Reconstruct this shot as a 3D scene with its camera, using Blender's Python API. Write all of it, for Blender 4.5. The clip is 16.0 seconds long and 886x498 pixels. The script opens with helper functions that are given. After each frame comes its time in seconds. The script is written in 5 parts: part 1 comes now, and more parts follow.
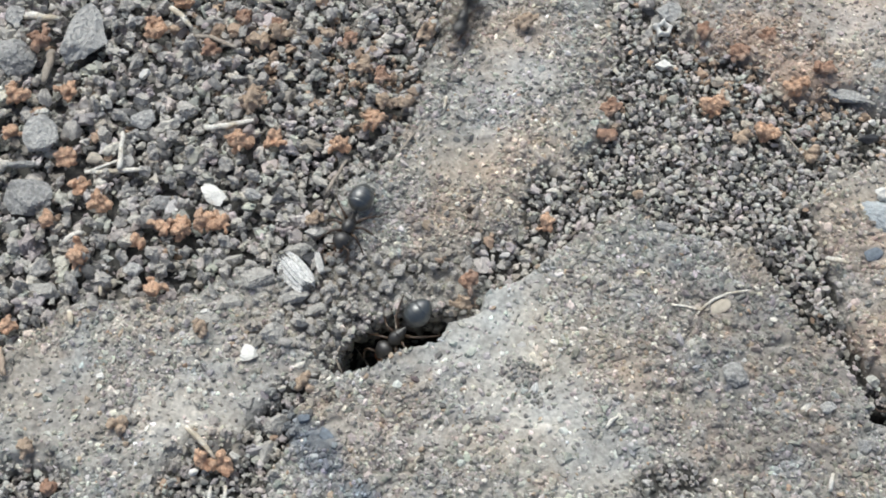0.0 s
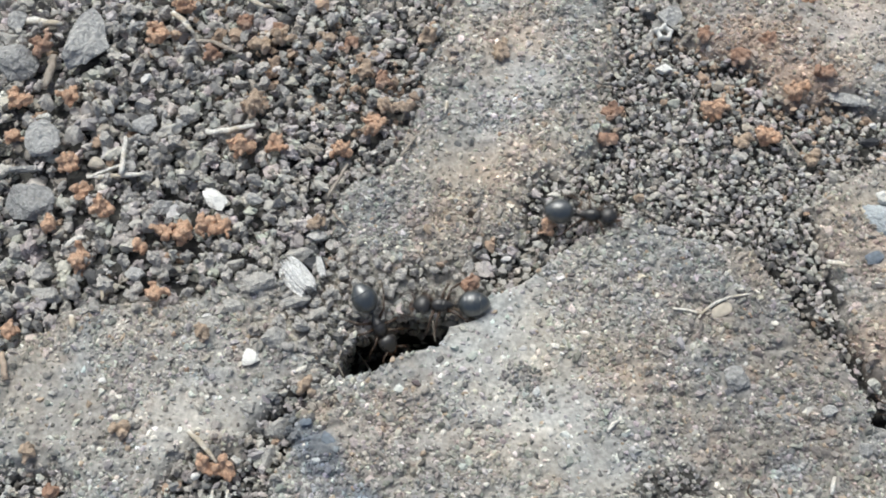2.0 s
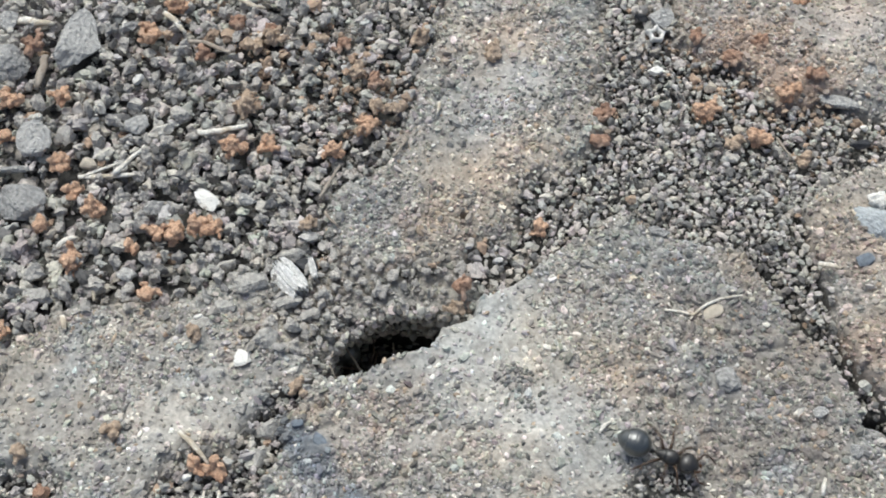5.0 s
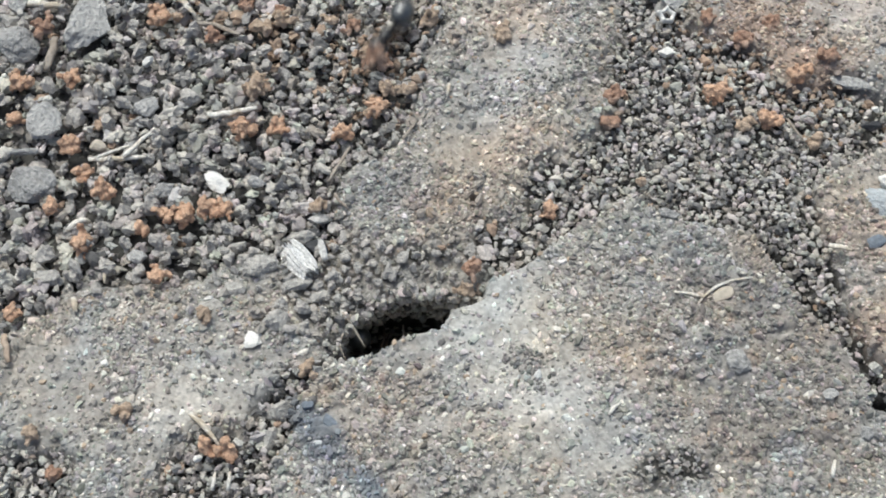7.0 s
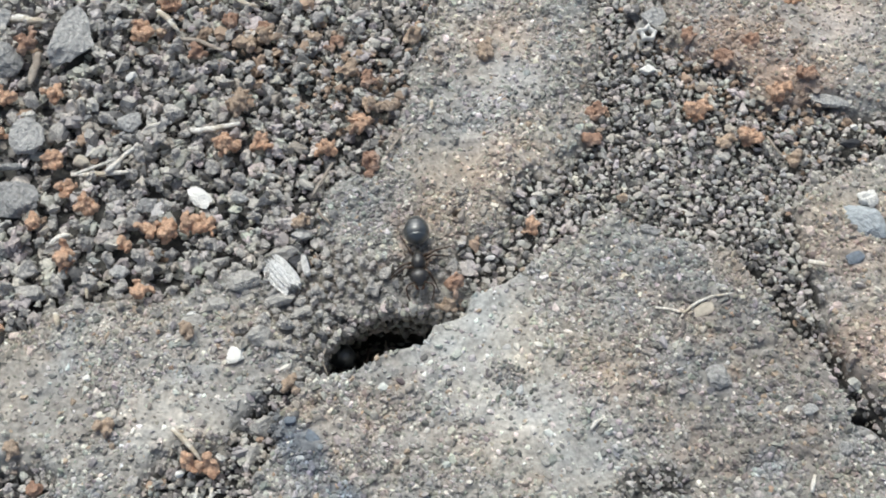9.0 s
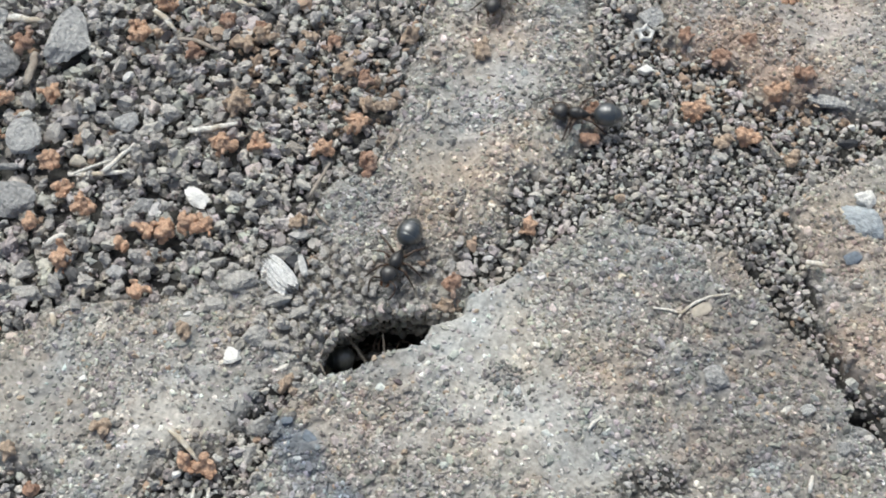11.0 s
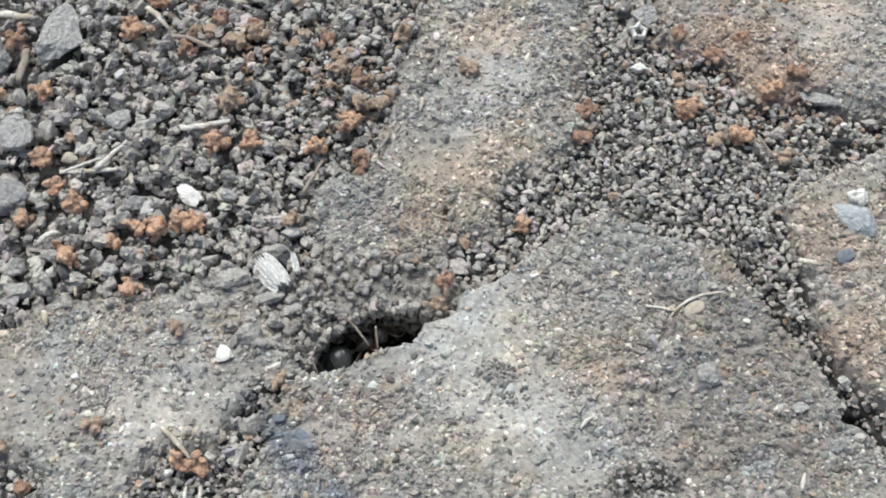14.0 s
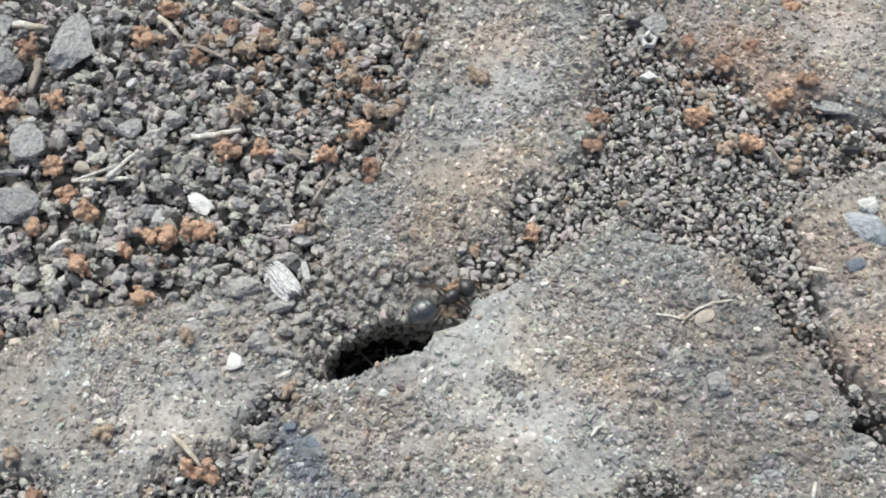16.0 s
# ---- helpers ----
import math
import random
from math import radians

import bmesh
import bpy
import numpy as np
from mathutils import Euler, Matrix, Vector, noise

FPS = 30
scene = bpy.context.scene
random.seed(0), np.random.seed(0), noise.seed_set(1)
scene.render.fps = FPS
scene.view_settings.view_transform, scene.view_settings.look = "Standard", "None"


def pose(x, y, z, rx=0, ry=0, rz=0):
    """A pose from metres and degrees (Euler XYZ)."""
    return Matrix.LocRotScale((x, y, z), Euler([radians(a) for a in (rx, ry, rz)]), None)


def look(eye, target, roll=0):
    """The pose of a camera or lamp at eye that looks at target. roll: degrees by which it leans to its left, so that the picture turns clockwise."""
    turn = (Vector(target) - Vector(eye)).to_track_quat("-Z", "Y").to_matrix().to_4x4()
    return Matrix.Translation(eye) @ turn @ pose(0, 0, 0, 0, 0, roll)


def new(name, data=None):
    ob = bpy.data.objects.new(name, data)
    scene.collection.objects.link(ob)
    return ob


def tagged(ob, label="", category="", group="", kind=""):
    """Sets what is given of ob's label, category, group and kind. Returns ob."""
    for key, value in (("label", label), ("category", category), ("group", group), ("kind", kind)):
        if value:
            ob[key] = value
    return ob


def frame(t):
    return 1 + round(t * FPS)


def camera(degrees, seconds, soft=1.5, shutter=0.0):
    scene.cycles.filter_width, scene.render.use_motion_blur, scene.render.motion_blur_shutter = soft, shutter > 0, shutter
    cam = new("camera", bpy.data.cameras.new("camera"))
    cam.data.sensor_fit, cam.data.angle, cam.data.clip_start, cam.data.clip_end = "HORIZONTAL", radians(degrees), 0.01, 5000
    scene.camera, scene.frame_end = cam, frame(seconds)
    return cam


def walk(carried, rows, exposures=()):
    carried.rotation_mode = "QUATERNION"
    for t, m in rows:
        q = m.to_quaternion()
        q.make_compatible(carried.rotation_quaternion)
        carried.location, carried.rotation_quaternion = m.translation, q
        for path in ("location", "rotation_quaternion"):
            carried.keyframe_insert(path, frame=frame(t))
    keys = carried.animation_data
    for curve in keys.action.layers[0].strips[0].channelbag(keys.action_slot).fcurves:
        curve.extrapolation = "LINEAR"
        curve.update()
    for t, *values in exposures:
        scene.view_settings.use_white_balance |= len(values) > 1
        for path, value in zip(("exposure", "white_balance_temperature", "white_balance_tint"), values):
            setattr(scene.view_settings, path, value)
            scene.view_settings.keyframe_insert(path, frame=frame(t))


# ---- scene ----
# ants at a nest entrance between earth-covered paving stones; all plan numbers in mm
cam = camera(40.0, 16.0, soft=1.85, shutter=0.6)
PATH = [
    (0.0, pose(0.000000, -0.030910, 0.058133, 28.3417, 0.4628, 0.1440)),
    (0.5, pose(0.000000, -0.030941, 0.058192, 28.3965, 0.5671, 0.1789)),
    (1.0, pose(0.000000, -0.030940, 0.058190, 28.4982, 0.8455, 0.2439)),
    (1.5, pose(0.000000, -0.030920, 0.058152, 28.4626, 0.7536, 0.2077)),
    (2.0, pose(0.000000, -0.030951, 0.058210, 28.5350, 0.5576, 0.1006)),
    (2.5, pose(0.000000, -0.030959, 0.058226, 28.7174, 0.1988, 0.0080)),
    (3.0, pose(0.000000, -0.030999, 0.058301, 28.9156, -0.0035, -0.0896)),
    (3.5, pose(0.000000, -0.031005, 0.058313, 28.8494, -0.0261, -0.0523)),
    (4.0, pose(0.000000, -0.030952, 0.058212, 28.6352, 0.3119, 0.0431)),
    (6.3, pose(0.000000, -0.031005, 0.058313, 28.5330, -0.0107, -0.0479)),
    (6.5, pose(0.000000, -0.031016, 0.058333, 28.3882, 0.0993, -0.0235)),
    (7.0, pose(0.000000, -0.030957, 0.058222, 27.7384, 0.6014, 0.1980)),
    (7.5, pose(0.000000, -0.030964, 0.058235, 27.7957, 0.4054, 0.1055)),
    (8.0, pose(0.000000, -0.030985, 0.058275, 28.0000, -0.0000, 0.0000)),
    (8.5, pose(0.000000, -0.031033, 0.058365, 28.2328, -0.0397, -0.0497)),
    (9.0, pose(0.000000, -0.031076, 0.058446, 28.4785, -0.1658, -0.1150)),
    (11.5, pose(0.000000, -0.031039, 0.058376, 28.4974, -0.3696, -0.1567)),
    (12.0, pose(0.000000, -0.031052, 0.058399, 28.6584, -0.5628, -0.2305)),
    (12.5, pose(0.000000, -0.031026, 0.058351, 28.4357, -0.2914, -0.1731)),
    (13.0, pose(0.000000, -0.030983, 0.058270, 28.0691, 0.0517, -0.0664)),
    (13.5, pose(0.000000, -0.031002, 0.058307, 28.1627, -0.1928, -0.1182)),
    (14.0, pose(0.000000, -0.031006, 0.058314, 28.3884, -0.6033, -0.2679)),
    (14.5, pose(0.000000, -0.031038, 0.058374, 28.2062, -0.5798, -0.2023)),
    (15.0, pose(0.000000, -0.031063, 0.058421, 28.2569, -0.2631, -0.0797)),
    (15.5, pose(0.000000, -0.031092, 0.058475, 28.7886, -0.1182, -0.0267)),
    (16.0, pose(0.000000, -0.031066, 0.058426, 28.7809, -0.1763, -0.0505)),
]

walk(cam, PATH, exposures=[(0.0, 0.22, 6080, 1), (16.0, 0.22, 6080, 1)])

# ---- light: bright overcast sky ----
world = bpy.data.worlds.new("overcast_sky")
scene.world = world
world.use_nodes = True
wn = world.node_tree.nodes
sky = wn.new("ShaderNodeTexSky")
sky.sky_type, sky.sun_disc = "NISHITA", False
sky.sun_elevation, sky.sun_rotation = radians(58), radians(-25)
sky.air_density, sky.dust_density, sky.ozone_density = 0.6, 6.0, 1.0
world.node_tree.links.new(sky.outputs[0], wn["Background"].inputs[0])
wn["Background"].inputs[1].default_value = 0.13
sun = new("sun", bpy.data.lights.new("sun", "SUN"))
sun.data.energy, sun.data.angle, sun.data.color = 1.5, radians(34), (1.0, 0.975, 0.945)
sun.matrix_world = look((-0.22, 0.48, 0.85), (0, 0, 0))

MM = 0.001
rng = np.random.default_rng(7)


# ---- materials ----
def material(name, colour=None, rough=0.9, vary=0.25, size=0.4, relief=0.06, attribute="", tint=None, spec=0.3, coat=0.0):
    """A matte mineral or plant surface: two scales of grain over a base colour or a colour layer."""
    m = bpy.data.materials.new(name)
    m.use_nodes = True
    t = m.node_tree
    b = t.nodes["Principled BSDF"]
    b.inputs["Roughness"].default_value = rough
    b.inputs["Specular IOR Level"].default_value = spec
    b.inputs["Coat Weight"].default_value = coat
    b.inputs["Coat Roughness"].default_value = rough * 0.8
    co = t.nodes.new("ShaderNodeTexCoord")
    fine, broad = t.nodes.new("ShaderNodeTexNoise"), t.nodes.new("ShaderNodeTexNoise")
    fine.inputs["Scale"].default_value, fine.inputs["Detail"].default_value = 1 / (size * MM), 5.0
    broad.inputs["Scale"].default_value, broad.inputs["Detail"].default_value = 1 / (size * 7 * MM), 3.0
    for n in (fine, broad):
        t.links.new(co.outputs["Object"], n.inputs["Vector"])
    if attribute:
        base = t.nodes.new("ShaderNodeAttribute")
        base.attribute_name = attribute
        out = base.outputs["Color"]
    else:
        base = t.nodes.new("ShaderNodeRGB")
        base.outputs[0].default_value = (*colour, 1)
        out = base.outputs[0]
    if tint:
        mixer = t.nodes.new("ShaderNodeMix")
        mixer.data_type = "RGBA"
        step = t.nodes.new("ShaderNodeMapRange")
        step.inputs[1].default_value, step.inputs[2].default_value = 0.45, 0.62
        t.links.new(broad.outputs[0], step.inputs[0])
        t.links.new(step.outputs[0], mixer.inputs[0])
        t.links.new(out, mixer.inputs[6])
        mixer.inputs[7].default_value = (*tint, 1)
        out = mixer.outputs[2]
    for n, amount in ((fine, vary), (broad, vary * 0.6)):
        span = t.nodes.new("ShaderNodeMapRange")
        span.inputs[1].default_value, span.inputs[2].default_value = 0.25, 0.75
        span.inputs[3].default_value, span.inputs[4].default_value = 1 - amount, 1 + amount
        t.links.new(n.outputs[0], span.inputs[0])
        mul = t.nodes.new("ShaderNodeVectorMath")
        mul.operation = "SCALE"
        t.links.new(out, mul.inputs[0])
        t.links.new(span.outputs[0], mul.inputs["Scale"])
        out = mul.outputs[0]
    t.links.new(out, b.inputs["Base Color"])
    bump = t.nodes.new("ShaderNodeBump")
    bump.inputs["Strength"].default_value, bump.inputs["Distance"].default_value = 1.0, relief * MM
    t.links.new(fine.outputs[0], bump.inputs["Height"])
    t.links.new(bump.outputs[0], b.inputs["Normal"])
    return m


earth = material("earth", attribute="soil", vary=0.3, size=0.22, relief=0.07)
grain_mat = material("soil_grain", attribute="soil", vary=0.22, size=0.16, relief=0.05)
crumb_mat = material("soil_crumb", (0.465, 0.44, 0.402), vary=0.3, size=0.22, relief=0.10, tint=(0.37, 0.348, 0.318))
stone_mat = material("grey_stone", (0.46, 0.45, 0.428), vary=0.32, size=0.24, relief=0.26, tint=(0.37, 0.362, 0.346))
slate_mat = material("dark_stone", (0.36, 0.353, 0.338), vary=0.34, size=0.24, relief=0.24, tint=(0.27, 0.265, 0.255))
lump_mat = material("pale_earth_lump", (0.45, 0.43, 0.393), vary=0.3, size=0.22, relief=0.13, tint=(0.36, 0.343, 0.314))
orange_mat = material("orange_clay", (0.57, 0.385, 0.265), vary=0.34, size=0.2, relief=0.09, tint=(0.43, 0.265, 0.172))
ochre_mat = material("ochre_clay", (0.44, 0.34, 0.25), vary=0.3, size=0.25, relief=0.06, tint=(0.36, 0.285, 0.22))
brown_mat = material("brown_clay", (0.37, 0.235, 0.165), vary=0.3, size=0.25, relief=0.06, tint=(0.37, 0.275, 0.215))
white_mat = material("white_shell", (0.74, 0.72, 0.67), rough=0.6, vary=0.1, size=0.3, relief=0.03, tint=(0.62, 0.6, 0.55))
straw_mat = material("dry_straw", (0.73, 0.70, 0.63), rough=0.75, vary=0.28, size=0.15, relief=0.06, tint=(0.44, 0.38, 0.29))
stalk_mat = material("grey_stalk", (0.34, 0.30, 0.25), rough=0.8, vary=0.25, size=0.2, relief=0.03, tint=(0.26, 0.22, 0.18))
seed_mat = material("pale_seed", (0.47, 0.42, 0.34), rough=0.7, vary=0.2, size=0.3, relief=0.03, tint=(0.38, 0.33, 0.27))
char_mat = material("charred_flake", (0.17, 0.195, 0.225), rough=0.75, vary=0.35, size=0.3, relief=0.07, tint=(0.10, 0.115, 0.14))
ash_mat = material("ashy_wood", (0.80, 0.79, 0.765), rough=0.8, vary=0.25, size=0.15, relief=0.05, tint=(0.64, 0.63, 0.61))
coal_mat = material("charcoal", (0.035, 0.036, 0.04), rough=0.6, vary=0.3, size=0.2, relief=0.05, tint=(0.08, 0.08, 0.085))
quartz_mat = material("bluish_quartz", (0.41, 0.435, 0.445), rough=0.55, vary=0.3, size=0.35, relief=0.12, tint=(0.30, 0.325, 0.34))
cuticle = material("ant_cuticle", (0.026, 0.023, 0.020), rough=0.42, vary=0.25, size=0.12, relief=0.004, spec=0.7, coat=0.25)
gaster_mat = material("ant_gaster", (0.040, 0.045, 0.045), rough=0.36, vary=0.3, size=0.12, relief=0.008, spec=1.0, coat=1.0)
leg_mat = material("ant_leg", (0.060, 0.036, 0.022), rough=0.4, vary=0.25, size=0.1, relief=0.003, spec=0.5)
eye_mat = material("ant_eye", (0.008, 0.008, 0.009), rough=0.2, vary=0.1, size=0.1, relief=0.001, spec=0.6)
jaw_mat = material("ant_jaw", (0.10, 0.045, 0.02), rough=0.4, vary=0.2, size=0.1, relief=0.003)


# ---- the lie of the land ----
def lattice(ix, iy, seed):
    h = (ix.astype(np.int64) * 374761393 + iy.astype(np.int64) * 668265263 + seed * 982451653) & 0xFFFFFFFF
    h = ((h ^ (h >> 13)) * 1274126177) & 0xFFFFFFFF
    return ((h ^ (h >> 16)) & 0xFFFF) / 32767.5 - 1.0


def waves(x, y, size, seed, octaves=3):
    """Smooth value noise from -1 to 1, with bumps of about that size."""
    total, gain, norm = 0.0, 1.0, 0.0
    for k in range(octaves):
        u, v = x / size + 17.3 * seed, y / size - 9.1 * seed
        iu, iv = np.floor(u), np.floor(v)
        fu, fv = u - iu, v - iv
        fu, fv = fu * fu * (3 - 2 * fu), fv * fv * (3 - 2 * fv)
        a, b = lattice(iu, iv, seed + k), lattice(iu + 1, iv, seed + k)
        c, d = lattice(iu, iv + 1, seed + k), lattice(iu + 1, iv + 1, seed + k)
        total = total + gain * ((a * (1 - fu) + b * fu) * (1 - fv) + (c * (1 - fu) + d * fu) * fv)
        norm, gain, size = norm + gain, gain * 0.55, size * 0.5
    return total / norm


def inside(x, y, poly):
    """Signed distance to an outline, positive inside."""
    best, hit = np.full(x.shape, 1e9), np.zeros(x.shape, bool)
    n = len(poly)
    for i in range(n):
        (ax, ay), (bx, by) = poly[i], poly[(i + 1) % n]
        ex, ey = bx - ax, by - ay
        k = np.clip(((x - ax) * ex + (y - ay) * ey) / (ex * ex + ey * ey + 1e-12), 0, 1)
        best = np.minimum(best, np.hypot(x - ax - k * ex, y - ay - k * ey))
        if ay != by:
            hit ^= ((ay > y) != (by > y)) & (x < (y - ay) * ex / ey + ax)
    return np.where(hit, best, -best)


def along(x, y, line):
    best = np.full(x.shape, 1e9)
    for (ax, ay), (bx, by) in zip(line, line[1:]):
        ex, ey = bx - ax, by - ay
        k = np.clip(((x - ax) * ex + (y - ay) * ey) / (ex * ex + ey * ey + 1e-12), 0, 1)
        best = np.minimum(best, np.hypot(x - ax - k * ex, y - ay - k * ey))
    return best


def rise(v, w):
    k = np.clip((v + w) / (2 * w), 0, 1)
    return k * k * (3 - 2 * k)


# outlines of the firm surfaces: height of the top, softness of the edge
SLAB = [(-6.30, -6.83), (-4.79, -6.58), (-2.77, -5.47), (-1.00, -5.05), (-0.36, -4.01), (1.38, -3.35), (1.63, -2.29), (3.52, -1.41), (6.67, 1.01), (9.57, 2.94),
        (12.56, 1.37), (15.88, 0.66), (17.17, -1.41), (18.33, -4.08), (19.63, -5.37), (20.95, -8.20), (21.38, -9.12), (22.97, -11.44), (27.65, -26.91),
        (-6.05, -26.91), (-8.53, -15.97), (-9.09, -13.80), (-9.19, -12.37), (-8.56, -11.44), (-8.14, -10.50), (-8.16, -9.60), (-8.02, -8.69), (-7.35, -7.83)]
TONGUE = [(0.22, 26.43), (-0.55, 17.17), (-0.88, 15.23), (-1.74, 13.13), (-2.19, 11.49), (-2.42, 9.29), (-3.28, 6.96), (-4.84, 5.52), (-6.19, 4.40),
          (-6.64, 3.16), (-6.19, 1.37), (-4.97, 0.31), (-3.18, -0.31), (-1.04, -0.48), (0.34, 0.38), (1.58, 1.15), (3.36, 2.01), (3.79, 3.23),
          (4.23, 4.40), (5.36, 5.67), (6.67, 6.50), (8.07, 7.49), (8.98, 8.70), (8.60, 10.08), (8.50, 11.69), (9.10, 12.92), (9.98, 14.09),
          (9.61, 15.79), (9.21, 17.17), (10.05, 26.43)]
FLANK = [(37.74, 14.59), (25.16, 6.65), (21.77, 5.00), (19.71, 3.41), (19.84, 1.44), (20.26, -1.00), (20.57, -4.01), (21.11, -6.27), (22.63, -8.14), (30.71, -14.31)]
SHELF = [(-37.50, -6.58), (-23.20, -4.83), (-21.70, -3.09), (-19.99, -2.42), (-18.52, -2.22), (-15.78, -2.42), (-13.71, -2.02), (-12.84, -1.00), (-11.12, -0.38), (-9.55, -1.07), (-8.50, -3.19), (-7.18, -5.63), (-6.47, -6.83), (-7.79, -7.65), (-8.83, -8.20),
         (-9.90, -9.36), (-10.51, -11.00), (-12.40, -11.00), (-13.62, -11.44), (-14.36, -12.89), (-14.56, -14.31), (-14.71, -16.51), (-18.23, -16.51), (-19.04, -13.80), (-19.54, -12.32), (-20.93, -11.50), (-22.07, -11.44), (-35.73, -12.89)]
MOUND = [(14.55, 31.47), (13.68, 17.17), (13.86, 15.23), (15.05, 13.59), (17.27, 13.00), (18.36, 12.30), (18.42, 10.88), (19.56, 10.00), (21.31, 10.80),
         (23.64, 10.88), (25.66, 9.60), (29.69, 8.11), (36.84, 10.88), (41.85, 31.47)]
HOLE = [(-6.37, -6.58), (-6.24, -5.47), (-5.69, -4.50), (-4.30, -3.45), (-2.82, -2.76), (-1.17, -2.72), (0.18, -3.06), (1.14, -3.02), (1.26, -3.39), (-0.36, -4.08), (-1.00, -5.05),
        (-2.77, -5.50), (-4.79, -6.61)]
CRACK = [(17.17, -0.14), (18.15, -2.02), (19.08, -4.01), (20.17, -5.69), (20.95, -7.83), (21.79, -9.21), (23.18, -10.26), (26.82, -13.18)]
SEAM = [(-8.45, -7.95), (-8.83, -8.14), (-9.42, -9.21), (-9.69, -10.56), (-10.06, -12.03), (-10.62, -13.74), (-10.97, -15.97)]
RUBBLE = [(9.67, -12.37), (11.09, -12.08), (10.48, -12.66), (11.72, -12.89), (9.59, -13.40)]
CRUST = [(-12.60, -1.00), (-10.54, 0.04), (-8.96, -0.83), (-7.31, -0.31), (-5.98, 0.91), (-4.11, 0.04), (-1.95, -0.48), (0.18, -0.14), (1.55, -0.72),
         (1.63, -2.02), (0.93, -2.52), (-0.12, -2.69), (-2.52, -2.76), (-5.19, -3.62), (-6.62, -4.99), (-7.47, -5.69), (-9.35, -4.01), (-11.28, -2.19)]
FIRM = [(CRUST, -0.70, 0.6), (SLAB, 0.42, 0.30), (TONGUE, -0.10, 0.9), (FLANK, 0.40, 0.40), (SHELF, 0.10, 0.8), (MOUND, 0.30, 0.9)]
BED = -1.20
HEAPED = (-10.43, -12.60)


def firmness(x, y):
    """0 on loose grains, 1 on firm earth."""
    edge = 0.45 * waves(x, y, 2.2, 3) + 0.22 * waves(x, y, 0.6, 5, 2)
    m = np.zeros(x.shape)
    for poly, top, soft in FIRM:
        m = np.maximum(m, rise(inside(x, y, poly) + edge * (0.6 if soft < 0.5 else 2.2), soft * 0.8) * (0.6 if poly is CRUST else 1.0))
    for px, py in RUBBLE:
        m = m * (0.3 + 0.7 * rise(np.hypot((x - px) / 1.8, y - py) - 0.6 + edge, 0.5))
    return m * rise(along(x, y, SEAM) - 0.42 + edge, 0.3)


def height(x, y):
    edge = 0.35 * waves(x, y, 2.2, 3) + 0.16 * waves(x, y, 0.6, 5, 2)
    fade = np.exp(-np.maximum(0, np.hypot(x, y) - 60) / 60)
    z = BED + 0.22 * waves(x, y, 5.0, 11) + 0.45 * np.exp(-(np.hypot(x - HEAPED[0], y - HEAPED[1]) / 5.5) ** 2)
    for poly, top, soft in FIRM:
        k = rise(inside(x, y, poly) + edge * (0.35 if soft < 0.5 else 1.8), soft)
        z = z * (1 - k) + k * (top + 0.16 * waves(x, y, 6.0, 21))
    for px, py in RUBBLE:
        z = z - 0.12 * (1 - rise(np.hypot((x - px) / 1.8, y - py) - 0.6 + edge, 0.5))
    z = z - 0.2 * (1 - rise(along(x, y, SEAM) - 0.6 + edge * 0.5, 0.4))
    firm = firmness(x, y)
    calm = 1 - 0.6 * smoothness(x, y)
    # caked crumbs: rounded bumps parted by creases
    z = z + firm * (1 - 0.85 * smoothness(x, y)) * (0.26 * np.abs(waves(x, y, 0.85, 32, 1)) + 0.16 * np.abs(waves(x, y, 0.45, 34, 1)) - 0.12)
    z = z + firm * calm * (0.075 * waves(x, y, 0.30, 31, 2) + 0.10 * waves(x, y, 0.75, 33, 2) + 0.13 * waves(x, y, 2.0, 35, 2))
    z = z + (1 - firm) * 0.12 * waves(x, y, 0.5, 37, 2)
    wide = 0.16 + 0.20 * waves(x, y, 1.5, 41)
    z = z - 1.9 * (1 - rise(along(x, y, CRACK) + 0.5 * edge - wide, 0.22)) * rise(x - 17.2, 1.5)
    deep = inside(x, y, HOLE) + 0.12 * waves(x, y, 0.7, 43, 2)
    z = z - 10.0 * rise(deep - 0.02, 0.24)
    z = z - 1.2 * (1 - rise(np.hypot(x - DOT[0], y - DOT[1]) - 0.20, 0.06))
    z = z - 1.0 * (1 - rise(np.hypot(x - DOT_FAR[0], y - DOT_FAR[1]) - 0.18, 0.06))
    z = z - 2.5 * (1 - rise(np.hypot((x - PIT[0]) / 1.6, y - PIT[1]) - 0.5 + edge * 0.6, 0.25))
    return z * fade


DOT = (0.97, 2.94)
DOT_FAR = (21.16, 13.80)
PIT = (21.79, -9.21)
# dusty patches with hardly any grit
DUSTY = [((5.03, -9.36), 2.6), ((6.33, -12.03), 2.4), ((0.51, 6.58), 2.2), ((-19.99, -8.45), 3.0), ((-11.08, -8.14), 2.2), ((3.92, 14.59), 2.0), ((1.95, -4.92), 4.4), ((-14.14, -9.21), 2.0), ((5.58, -9.96), 1.8), ((3.87, 12.51), 2.6), ((24.11, 16.09), 2.6), ((-10.61, -6.90), 1.4), ((22.56, 3.96), 2.0)]


def smoothness(x, y):
    k = np.zeros(x.shape)
    for (px, py), reach in DUSTY:
        k = np.maximum(k, np.exp(-(np.hypot(x - px, y - py) / reach + 0.4 * waves(x, y, 1.2, 61)) ** 2 * 1.2))
    return k



